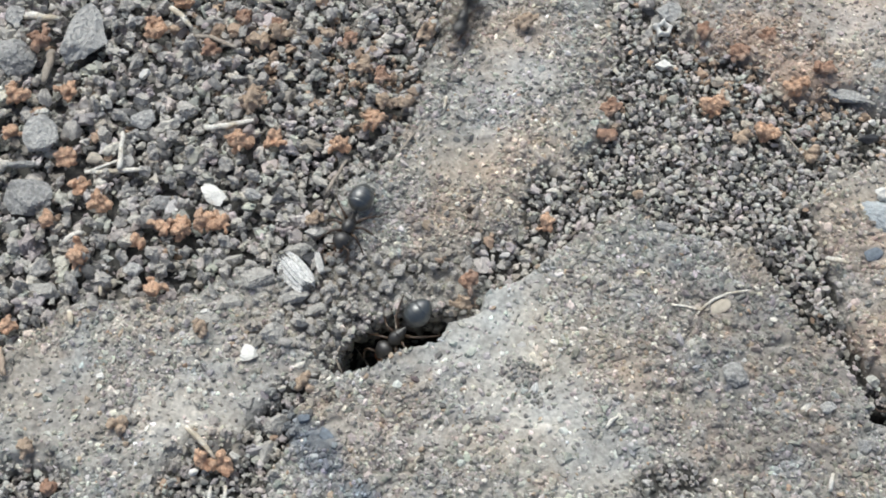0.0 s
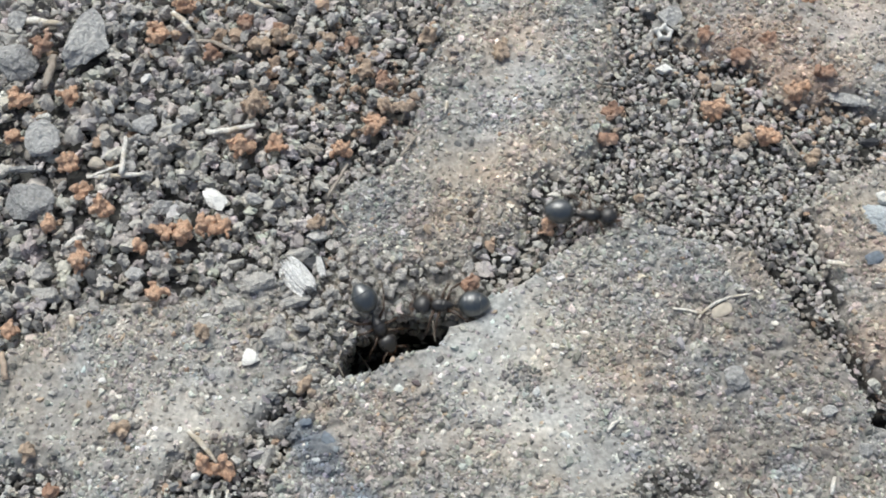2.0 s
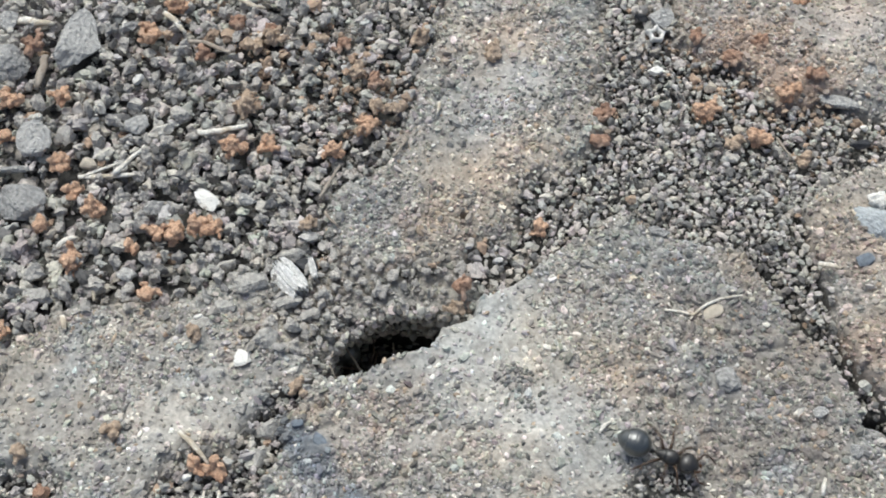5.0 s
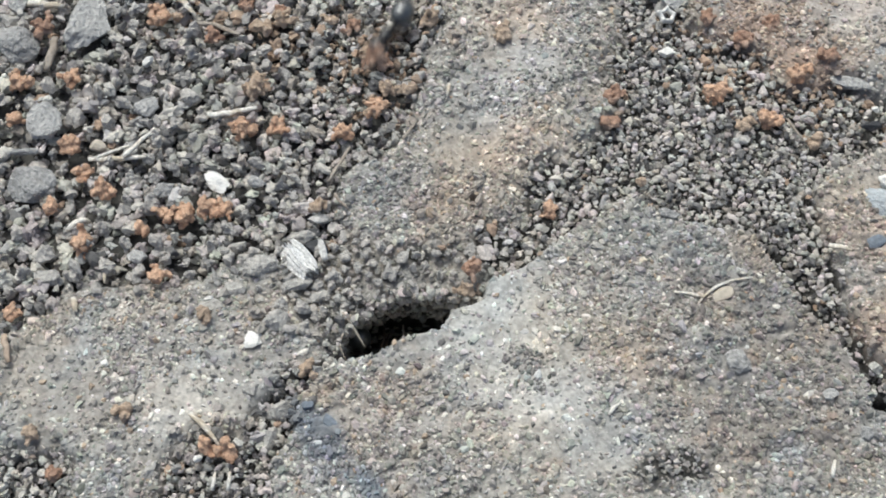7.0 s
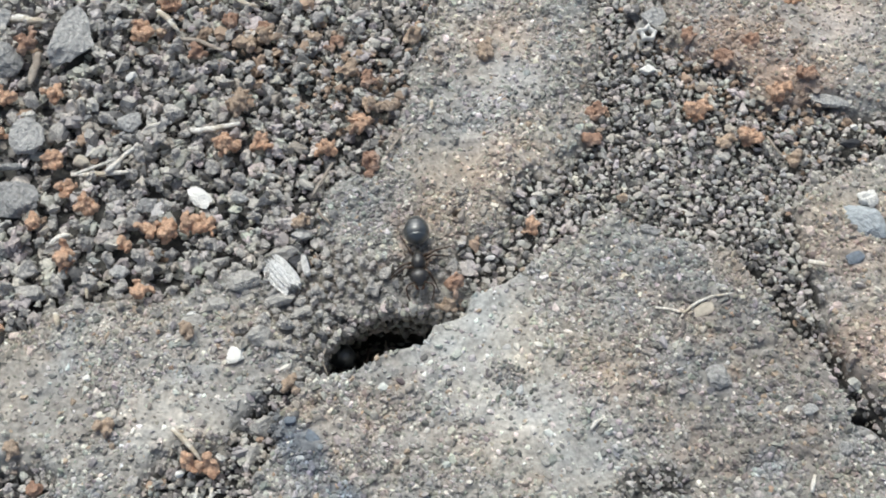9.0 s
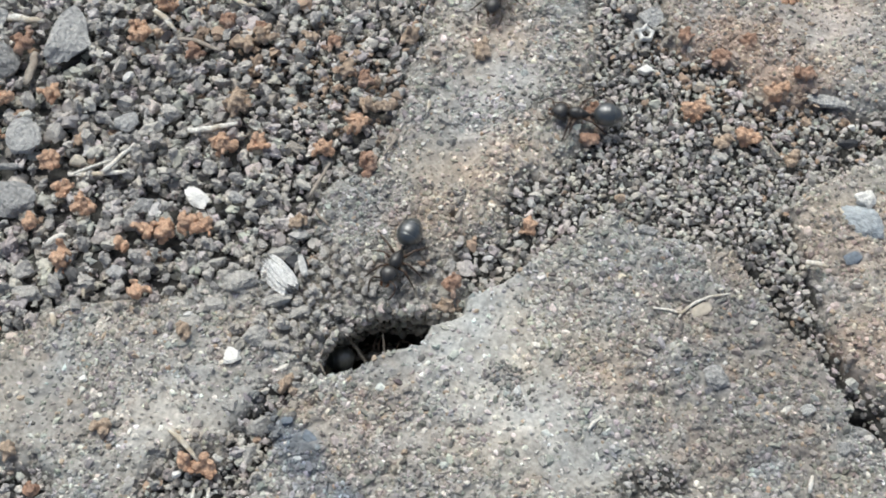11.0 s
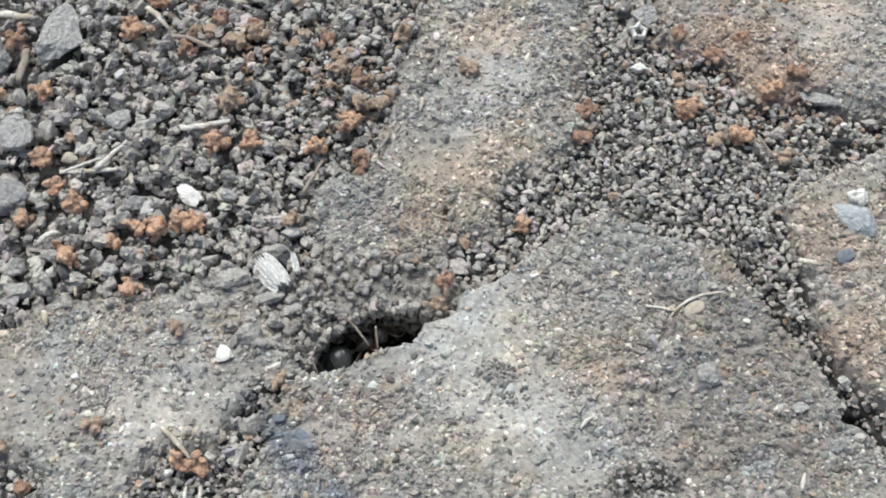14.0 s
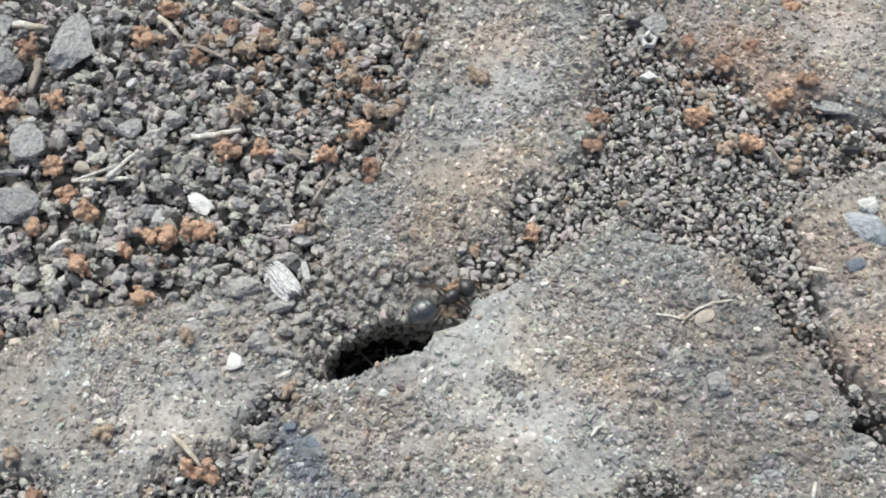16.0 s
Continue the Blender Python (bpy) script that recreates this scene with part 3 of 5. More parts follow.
dropped_pellet = pellet(2.56, 14.17, 0.6, 0.6, ochre_mat, "ochre clay pellet dropped and moved by ants on firm earth", 392, keyed=True)
delivered_pellet = pellet(-4.03, 6.27, 0.6, 0.55, brown_mat, "reddish brown clay pellet carried in by an ant", 393, keyed=True)


# ---- straw, stalks, rootlets ----
def stalk(points, radius, mat, name, label, category, flat=0.6, taper=0.5, lift=0.0, span=None):
    """A bent, slightly flattened stem along plan points (mm), lying on the surface."""
    pts = []
    for (ax, ay), (bx, by) in zip(points, points[1:]):
        n = max(2, int(math.hypot(bx - ax, by - ay) / 0.35))
        pts += [(ax + (bx - ax) * i / n, ay + (by - ay) * i / n) for i in range(n)]
    pts.append(points[-1])
    tops = [surface(x, y) for x, y in pts]
    radius *= 1.25
    # a stiff stem: height by a straight fit with a little sag
    s = np.linspace(0, 1, len(pts))
    fit = np.polyfit(s, tops, 2 if len(points) > 2 else 1)
    zs = np.polyval(fit, s) + radius * flat * 0.6 + 0.10 + lift
    if span:
        zs = span[0] + (span[1] - span[0]) * s
    bm = bmesh.new()
    rings = []
    sides = 7
    r0 = random.Random(len(bpy.data.objects))
    ox, oy, oz = pts[0][0], pts[0][1], zs[0]
    for i, (x, y) in enumerate(pts):
        x0, y0 = pts[max(0, i - 1)]
        x1, y1 = pts[min(len(pts) - 1, i + 1)]
        d = math.hypot(x1 - x0, y1 - y0) or 1
        nx, ny = -(y1 - y0) / d, (x1 - x0) / d
        k = radius * (1 - taper * abs(2 * s[i] - 0.8) ** 2 * 0.6) * r0.uniform(0.82, 1.15)
        wob = r0.uniform(-0.25, 0.25) * radius
        ring = []
        for j in range(sides):
            a = 2 * math.pi * j / sides
            off, up = k * math.cos(a) + wob, k * flat * math.sin(a)
            ring.append(bm.verts.new(((x + nx * off - ox) * MM, (y + ny * off - oy) * MM, (zs[i] + up - oz) * MM)))
        rings.append(ring)
    for a, b in zip(rings, rings[1:]):
        for j in range(sides):
            bm.faces.new((a[j], a[(j + 1) % sides], b[(j + 1) % sides], b[j]))
    bm.faces.new(rings[0][::-1])
    bm.faces.new(rings[-1])
    ob = part(name, bm, mat)
    ob.location = (ox * MM, oy * MM, oz * MM)
    return tagged(ob, label, category, "dry plant bits")


stalk([(-14.23, 8.19), (-12.86, 8.42), (-11.43, 8.77)], 0.17, straw_mat, "straw", "pale cut piece of dry straw on loose soil", "straw", lift=0.25)
stalk([(-25.87, 16.43), (-24.76, 16.30), (-23.72, 16.22)], 0.24, straw_mat, "straw", "thick pale piece of straw beside a stone", "straw", lift=0.2)
stalk([(-20.75, 5.41), (-19.06, 5.41), (-17.26, 5.56)], 0.13, straw_mat, "straw", "long pale straw on loose soil", "straw", lift=0.2)
stalk([(-20.43, 5.44), (-18.50, 6.27)], 0.08, straw_mat, "straw", "thin pale straw crossing a longer one", "straw", lift=0.3)
leaning_straw = stalk([(-18.70, 5.37), (-17.99, 6.27), (-17.07, 7.22)], 0.14, straw_mat, "straw", "slanting pale straw leaning over another", "straw", lift=0.45)
stalk([(-23.83, 13.84), (-23.92, 12.71), (-24.06, 11.49)], 0.22, stalk_mat, "plant_stalk", "brownish grey piece of stalk beside a stone", "stalk", lift=0.2)
stalk([(-17.16, 17.17), (-16.40, 16.52), (-15.72, 15.57)], 0.15, straw_mat, "straw", "curved pale piece of straw", "straw", lift=0.3)
stalk([(-15.56, 14.93), (-14.36, 14.85), (-12.86, 13.92)], 0.13, stalk_mat, "plant_stalk", "curved brown bit of grass stalk", "stalk", lift=0.25)
stalk([(-7.06, 3.96), (-6.54, 5.14), (-6.02, 6.27)], 0.09, stalk_mat, "grass_blade", "thin grey dry blade of grass", "grass blade", lift=0.25)
stalk([(-6.77, 3.23), (-6.43, 2.58), (-5.90, 2.01)], 0.07, stalk_mat, "grass_blade", "short thin grey grass fibre", "grass blade", lift=0.2)
stalk([(-21.27, 0.87), (-20.84, 1.30), (-20.19, 1.51)], 0.14, straw_mat, "straw", "short pale straw against a clay pellet", "straw", lift=0.25)
stalk([(-13.40, -9.81), (-12.64, -10.56), (-11.76, -11.50)], 0.11, straw_mat, "straw", "thin pale straw across firm earth", "straw", lift=0.1)
stalk([(19.88, -0.45), (20.36, -0.76), (20.86, -1.07)], 0.13, straw_mat, "straw", "short pale straw over the crack", "straw", lift=0.5)
stalk([(11.40, -3.25), (12.15, -3.29), (12.91, -3.52), (13.69, -2.86), (14.47, -2.56), (15.59, -2.45)], 0.07, straw_mat, "rootlet", "thin pale branching rootlet on the paving stone", "rootlet", lift=0.05)
stalk([(12.91, -3.52), (12.70, -3.81)], 0.06, straw_mat, "rootlet", "tiny side shoot of a pale rootlet", "rootlet", lift=0.05)
stalk([(18.21, -13.23), (18.51, -12.32)], 0.09, straw_mat, "straw", "short upright-lying pale fibre on the paving stone", "straw", lift=0.05)
stalk([(18.92, 8.03), (19.15, 7.34), (19.62, 6.50)], 0.07, stalk_mat, "grass_blade", "thin grey fibre on fine soil", "grass blade", lift=0.25)
stalk([(-20.28, -3.35), (-20.00, -4.21)], 0.14, straw_mat, "straw", "short white straw stub on firm earth", "straw", lift=0.05)
stalk([(-0.40, 10.56), (-0.52, 9.60)], 0.09, straw_mat, "straw", "tiny pale fibre on firm earth", "straw", lift=0.04)
stalk([(7.57, -10.02), (7.88, -9.60), (8.23, -9.42)], 0.08, straw_mat, "straw", "tiny curved pale fibre on the paving stone", "straw", lift=0.04)
stalk([(-12.66, 18.14), (-12.04, 17.70), (-11.08, 17.35)], 0.15, straw_mat, "straw", "pale straw among reddish crumbs", "straw", lift=0.3)
stalk([(-18.91, -1.54), (-18.69, -2.52)], 0.08, straw_mat, "straw", "thin pale upright fibre in loose soil", "straw", lift=0.2)
stalk([(-3.01, 6.50), (-2.55, 7.34), (-2.23, 7.88)], 0.08, stalk_mat, "grass_blade", "dark thin twig at the edge of firm earth", "grass blade", lift=0.2)
stalk([(-23.55, -5.50), (-23.05, -7.05)], 0.16, ochre_mat, "straw", "orange-brown bit of stalk on firm earth", "straw", lift=0.1)
stalk([(-11.94, -13.80), (-11.86, -12.89)], 0.09, straw_mat, "straw", "thin pale straw stub among loose crumbs", "straw", lift=0.3)
stalk([(-11.16, -13.80), (-11.08, -12.89)], 0.09, straw_mat, "straw", "thin straw among loose crumbs", "straw", lift=0.3)

# ---- white chips, seeds and charred bits ----
for i, ((x, y), r) in enumerate([((-9.46, 14.51), 0.26), ((-9.92, 15.27), 0.22), ((-16.56, -6.33), 0.16), ((-19.76, -10.32), 0.14), ((-18.10, -7.05), 0.30), ((-12.79, -12.17), 0.32),
                              ((13.91, 7.88), 0.20), ((14.46, 8.89), 0.24), ((6.16, -8.45), 0.20), ((1.71, -11.97), 0.24), ((14.90, -6.27), 0.20), ((16.23, -7.83), 0.20),
                              ((8.97, -8.26), 0.22), ((5.53, -5.69), 0.16), ((-0.77, 7.53), 0.18), ((2.31, 8.70), 0.16)]):
    blob("shell_chip", x, y, (r, r * 0.75, r * 0.6), white_mat, "tiny pale chip of shell or quartz on the soil", "shell chip", "white chips", 80 + i, 2, 0.15, 1.0, 40 * i, lift=0.3 * (1 - at(x, y, firmness)))
blob("shell_chip", -13.27, 3.70, (1.0, 0.62, 0.24), white_mat, "white angular shell chip on loose soil", "shell chip", "white chips", 61, 4, 0.15, 1.0, -38, lift=0.3)
blob("shell_chip", -10.52, -5.73, (0.72, 0.5, 0.22), white_mat, "white flat shell chip on firm earth", "shell chip", "white chips", 62, 4, 0.15, 1.0, 15, lift=0.08)
blob("shell_chip", 12.43, 12.76, (0.52, 0.36, 0.25), white_mat, "white chip on fine soil", "shell chip", "white chips", 63, 4, 0.15, 1.0, -15, lift=0.2)
blob("shell_chip", -18.12, 12.22, (0.3, 0.45, 0.25), white_mat, "small white chip among stones", "shell chip", "white chips", 64, 4, 0.15, 1.0, -15, lift=0.3)
blob("shell_chip", -13.03, -3.45, (0.27, 0.18, 0.15), white_mat, "tiny white chip on firm earth", "shell chip", "white chips", 65, 4, 0.15, 1.0, 15, lift=0.08)
blob("shell_chip", 15.45, 11.57, (0.42, 0.33, 0.25), seed_mat, "pale square chip on fine soil", "shell chip", "white chips", 66, 4, 0.15, 1.0, 5, lift=0.2)
blob("seed_husk", -20.39, 6.27, (0.6, 0.55, 0.35), seed_mat, "pale tan seed husk beside orange clay", "seed husk", "", 67, 2, 0.06, 0.6, 10, lift=0.25)
blob("seed_husk", 14.00, -3.29, (0.66, 0.5, 0.09), seed_mat, "flat translucent tan seed husk beside a rootlet", "seed husk", "", 68, 2, 0.06, 0.5, 30, lift=0.02)
blob("shell_chip", 24.11, 8.70, (0.3, 0.28, 0.2), white_mat, "small white chip in reddish earth", "shell chip", "white chips", 69, 4, 0.15, 1.0, 5, lift=0.1)
blob("shell_chip", 22.79, -3.19, (0.45, 0.3, 0.2), seed_mat, "pale flat chip on the neighbouring stone", "shell chip", "white chips", 70, 4, 0.15, 1.0, 5, lift=0.05)
blob("shell_chip", 16.78, 8.58, (0.4, 0.28, 0.2), seed_mat, "pale chip beside an orange pellet", "shell chip", "white chips", 71, 4, 0.15, 1.0, 25, lift=0.2)
blob("charcoal_bit", -7.55, -0.05, (0.95, 0.6, 0.16), coal_mat, "black bit of charcoal beside ashy wood", "charcoal", "", 72, 3, 0.35, 0.9, -30, lift=0.1)
blob("charcoal_bit", 23.82, 7.53, (0.75, 0.35, 0.3), coal_mat, "black charcoal flake on fine soil", "charcoal", "", 73, 3, 0.35, 0.9, 12, lift=0.15)
blob("charcoal_bit", 22.51, -0.24, (0.8, 0.42, 0.12), char_mat, "bluish black flake on the neighbouring stone", "charcoal", "", 74, 3, 0.35, 0.9, 15)
blob("charcoal_bit", 11.87, 16.82, (0.5, 0.35, 0.3), coal_mat, "black bit beside a grey stone", "charcoal", "", 75, 3, 0.35, 0.9, 10, lift=0.1)


def ridged_chip(x, y, size, turn, mat, name, label, category, seed):
    """A split piece of wood: a slab with fibres as ridges along its length."""
    r = np.random.default_rng(seed)
    n, m = 26, 34
    bm = bmesh.new()
    rows = {}
    ridge = r.uniform(-1, 1, n + 1)
    lo, hi = r.uniform(0.62, 1.0, n + 1), r.uniform(0.55, 1.0, n + 1)
    for side in (1, 0):
        for i in range(n + 1):
            for j in range(m + 1):
                u, v = i / n * 2 - 1, j / m
                px = (-lo[i] + (lo[i] + hi[i]) * v) * size[0]
                py = u * size[1] * (1 - 0.35 * abs(2 * v - 1) ** 3)
                dome = 1 - 0.6 * u * u
                pz = (dome + 0.16 * ridge[i] + 0.12 * r.uniform(-1, 1)) * size[2] if side else -0.3 * size[2]
                rows[side, i, j] = bm.verts.new((px * MM, py * MM, pz * MM))
    for i in range(n):
        for j in range(m):
            bm.faces.new((rows[1, i, j], rows[1, i, j + 1], rows[1, i + 1, j + 1], rows[1, i + 1, j]))
            bm.faces.new((rows[0, i, j], rows[0, i + 1, j], rows[0, i + 1, j + 1], rows[0, i, j + 1]))
    rim = [(0, j) for j in range(m + 1)] + [(i, m) for i in range(1, n + 1)] + [(n, j) for j in range(m - 1, -1, -1)] + [(i, 0) for i in range(n - 1, -1, -1)]
    for (a, b), (c, d) in zip(rim, rim[1:]):
        bm.faces.new((rows[1, a, b], rows[0, a, b], rows[0, c, d], rows[1, c, d]))
    ob = part(name, bm, mat, smooth=False)
    ob.matrix_world = pose(x * MM, y * MM, (surface(x, y) + 0.12 + 0.25 * size[2]) * MM, 12, -6, turn)
    TAKEN.append((x, y, size[1]))
    return tagged(ob, label, category)


ridged_chip(-8.46, -1.00, (1.35, 0.72, 0.42), -52, ash_mat, "wood_chip", "ashy white striated chip of burnt wood", "wood chip", 5)
ridged_chip(-7.24, -0.38, (0.75, 0.20, 0.2), -75, ash_mat, "wood_splinter", "pale splinter of burnt wood", "wood splinter", 6)
blob("charred_flake", -6.36, -10.41, (0.8, 0.34, 0.14), char_mat, "thin bluish black flake on the charred crust", "charred flake", "", 76, 3, 0.35, 0.9, -50, lift=0.05)
blob("charcoal_bit", -7.54, -9.51, (0.45, 0.25, 0.2), char_mat, "dark bluish bit at the edge of the joint", "charcoal", "", 77, 3, 0.35, 0.9, 20, lift=0.1)


def spiny_ring(x, y):
    """A tiny white seed ring with blunt points."""
    bm = bmesh.new()
    n, k = 40, 8
    rings = []
    for i in range(n):
        a = 2 * math.pi * i / n
        spike = 0.13 * abs(math.cos(a * 2.5)) ** 7 * (1 + 0.5 * math.cos(a - 2.2))
        tube = 0.135 + spike * 0.4
        ring = []
        for j in range(k):
            b = 2 * math.pi * j / k
            r = 0.36 + spike + tube * math.cos(b)
            ring.append(bm.verts.new((r * math.cos(a) * MM, r * math.sin(a) * 0.95 * MM, tube * 1.5 * math.sin(b) * MM)))
        rings.append(ring)
    for a, b in zip(rings, rings[1:] + rings[:1]):
        for j in range(k):
            bm.faces.new((a[j], b[j], b[(j + 1) % k], a[(j + 1) % k]))
    ob = part("seed_ring", bm, white_mat)
    ob.matrix_world = pose(x * MM, y * MM, (surface(x, y) + 0.4) * MM, 10, 8, 20)
    TAKEN.append((x, y, 0.4))
    return tagged(ob, "tiny white ring-shaped seed case with points", "seed case")


spiny_ring(12.64, 15.36)

# ---- coarser crumbs among the loose grains, picked out one by one ----
crumb_meshes = [raw_mesh("soil_crumb", *(cluster(700 + i, (1.0, 0.85, 0.7), 18 + i % 7, 0.32, 0.35, 0.36) if i % 3 else (rough_ball(3, 700 + i, 0.3, 1.0)[0] * np.array((1, 0.85, 0.75)), BALLS[3][1])), crumb_mat) for i in range(14)]
WILD = [(-32.15, 22.60), (-7.97, 22.60), (-8.49, 6.96), (-9.34, 0.38), (-13.34, -2.69), (-23.34, -4.01), (-26.91, -4.01)]
placed = []
xs, ys = rng.uniform(-29, -6, 9000), rng.uniform(-4, 20, 9000)
good = (inside(xs, ys, WILD) > 0) & (firmness(xs, ys) < 0.3)
for x, y in zip(xs[good].tolist(), ys[good].tolist()):
    size = rng.uniform(0.30, 0.62) * (1.35 if x < -15 else 1.0)
    if len(placed) > 239:
        break
    if any(math.hypot(x - a, y - b) < c + size * 0.8 for a, b, c in TAKEN) or any(math.hypot(x - a, y - b) < (c + size) * 1.05 for a, b, c in placed):
        continue
    placed.append((x, y, size))
    ob = new("soil_crumb", crumb_meshes[int(rng.integers(0, 14))])
    ob.matrix_world = pose(x * MM, y * MM, (surface(x, y) + size * 0.25) * MM, *rng.uniform(0, 360, 3)) @ Matrix.Scale(size * MM / MM, 4)
    tagged(ob, "coarse grey crumb of dry soil", "soil crumb", "coarse soil crumbs")
# clumps caked together along the nest hole's northern lip
xs, ys = rng.uniform(-13, 2, 2500), rng.uniform(-5, 3, 2500)
good = (inside(xs, ys, CRUST) > -0.1) & (inside(xs, ys, HOLE) < -0.75)
lip = []
for x, y in zip(xs[good].tolist(), ys[good].tolist()):
    size = rng.uniform(0.26, 0.62)
    if len(lip) > 58:
        break
    if any(math.hypot(x - a, y - b) < (c + size) * 0.8 for a, b, c in lip):
        continue
    lip.append((x, y, size))
    ob = new("soil_crumb", crumb_meshes[int(rng.integers(0, 14))])
    ob.matrix_world = pose(x * MM, y * MM, (surface(x, y) - size * 0.05) * MM, *rng.uniform(-40, 40, 2), rng.uniform(0, 360)) @ Matrix.Scale(size, 4)
    tagged(ob, "coarse pale crumb caked to the nest hole's lip", "soil crumb", "coarse soil crumbs")
TAKEN += [(a, b, c * 0.75) for a, b, c in placed + lip]


# ---- loose grains and sand ----
def scatter(spacing, x0, x1, y0, y1):
    xs, ys = np.meshgrid(np.arange(x0, x1, spacing), np.arange(y0, y1, spacing))
    xs = xs.ravel() + rng.uniform(-0.5, 0.5, xs.size) * spacing
    ys = ys.ravel() + rng.uniform(-0.5, 0.5, ys.size) * spacing
    ok = np.abs(xs) < 26.4 + 0.17 * ys
    return xs[ok], ys[ok]


def free(x, y, share=1.0):
    ok = np.ones(len(x), bool)
    for a, b, c in TAKEN:
        ok &= np.hypot(x - a, y - b) > c * share
    return ok


def palette(n, base, spread, odd=()):
    c = np.array(base) * rng.uniform(1 - spread, 1 + spread, n)[:, None] * rng.uniform(0.95, 1.05, (n, 3))
    pick = rng.uniform(0, 1, n)
    for share, colour in odd:
        hit = pick < share
        c[hit] = np.array(colour) * rng.uniform(0.8, 1.2, hit.sum())[:, None]
        pick = np.where(hit, 2, pick - share)
    return c


GREY = (0.445, 0.417, 0.381)
ODD = ((0.012, (0.40, 0.29, 0.21)), (0.06, (0.48, 0.455, 0.405)), (0.12, (0.16, 0.155, 0.148)), (0.07, (0.34, 0.305, 0.26)))
# stretches of loose soil with reddish crumbs
RUSTY = [((-5.46, 12.10), 2.6), ((-11.30, 14.59), 2.4), ((-4.06, 9.68), 1.6), ((-16.60, 16.74), 2.4), ((16.71, 13.96), 3.0), ((21.00, 10.88), 3.0), ((9.02, 9.29), 0.8), ((7.12, 3.96), 0.6)]


def coarse(x, y):
    """Grain size over the plan: largest among the stones, finest on the far side of the firm tongue."""
    k = 1.5 - 0.42 * rise(x + 10, 6) - 0.26 * rise(x - 4, 4)
    k = k * (1 - 0.35 * rise(inside(x, y, CRUST), 0.4))
    k = np.where(y > -6, k, np.minimum(k, 0.85))
    return np.where((y < -10) & (x > 6), 0.64, k)


def loose(spacing, lo, mid, hi, lift, level, share, name, label):
    x, y = scatter(spacing * 0.7, -29, 29, -15.5, 19)
    thin = rng.uniform(0, 1, len(x)) < np.clip((0.84 / coarse(x, y)) ** 2, 0, 1)
    x, y = x[thin], y[thin]
    patchy = 0.36 - 0.14 * rise(inside(x, y, SLAB), 0.4)
    firm = firmness(x, y) + patchy * waves(x, y, 1.3, 71) * (1 - smoothness(x, y))
    keep = (rng.uniform(0, 1, len(x)) * share > np.clip(firm * 1.35 - 0.15, 0, 0.975 + 0.023 * smoothness(x, y))) & free(x, y, 0.85 if lift > 0.5 else 0.55 if lift > 0.1 else 0.0) & (inside(x, y, HOLE) < -0.3)
    keep &= (along(x, y, CRACK) > 0.35) & (np.hypot(x - DOT[0], y - DOT[1]) > 0.34)
    x, y = x[keep], y[keep]
    s = np.clip(mid * np.exp(rng.normal(0, 0.3, len(x))), lo, hi) * coarse(x, y)
    z = height(x, y) + lift * (1 - firmness(x, y)) + s * 0.3
    c = palette(len(x), GREY, 0.28, ODD)
    for (px, py), reach in RUSTY:
        hit = rng.uniform(0, 1, len(x)) < 0.40 * np.exp(-(np.hypot(x - px, y - py) / reach) ** 2)
        c[hit] = np.array((0.40, 0.30, 0.22)) * rng.uniform(0.75, 1.2, hit.sum())[:, None]
    on = firmness(x, y)[:, None]
    here = soil(x, y)
    c = c * (1 - 0.85 * on) + 0.85 * on * here
    blue = np.clip((here[:, 2] / here[:, 0] - 0.98) * 6, 0, 1)[:, None]
    c = c * (1 - 0.7 * blue) + 0.7 * blue * here
    heap(name, np.stack([x, y, z], 1), s, c, level, 0.5, grain_mat, label, "soil")
    if lift > 0.1 and level > 1:
        # smaller crumbs grown onto the larger ones
        who = np.repeat(np.arange(len(x)), 3)
        who = who[rng.uniform(0, 1, len(who)) < np.where(x[who] < -4, 1.0, 0.35)]
        way = rng.normal(size=(len(who), 3))
        way[:, 2] = np.abs(way[:, 2]) * 0.7
        way /= np.linalg.norm(way, axis=1)[:, None]
        spots = np.stack([x, y, z], 1)[who] + way * (s[who] * rng.uniform(0.65, 0.95, len(who)))[:, None]
        small = s[who] * rng.uniform(0.22, 0.55, len(who))
        heap("soil_fines", spots, small, c[who] * rng.uniform(0.88, 1.15, len(who))[:, None], 1, 0.35, grain_mat, "tiny crumbs clinging to loose soil grains", "soil")


loose(0.46, 0.10, 0.20, 0.32, -0.30, 1, 1.0, "loose_soil", "loose grey soil crumbs thrown up round the nest")
loose(0.48, 0.11, 0.20, 0.40, 0.14, 2, 1.0, "loose_soil", "middle layer of loose grey soil crumbs")
loose(0.51, 0.12, 0.22, 0.46, 0.74, 2, 1.0, "loose_soil", "upper layer of loose grey soil crumbs")
loose(0.80, 0.07, 0.10, 0.15, 0.45, 1, 1.0, "soil_fines", "fine grey soil grit between the crumbs")

# sand grains bedded in the firm surfaces
x, y = scatter(0.158, -29, 29, -15.5, 19)
firm = firmness(x, y)
gritty = np.clip(0.80 + 0.75 * waves(x, y, 1.8, 73) - 0.9 * smoothness(x, y), 0.2, 1)
keep = (rng.uniform(0, 1, len(x)) < firm * gritty) & free(x, y) & (inside(x, y, HOLE) < -0.05)
x, y = x[keep], y[keep]
s = np.clip(0.128 * np.exp(rng.normal(0, 0.38, len(x))), 0.05, 0.32)
c = soil(x, y) * np.exp(rng.normal(0.10, 0.31, len(x)))[:, None] * rng.uniform(0.94, 1.06, (len(x), 3))
for (px, py), reach in RUSTY[4:6]:
    hit = rng.uniform(0, 1, len(x)) < 0.55 * np.exp(-(np.hypot(x - px, y - py) / reach) ** 2)
    c[hit] = np.array((0.385, 0.295, 0.232)) * rng.uniform(0.7, 1.25, hit.sum())[:, None]
pick = rng.uniform(0, 1, len(x))
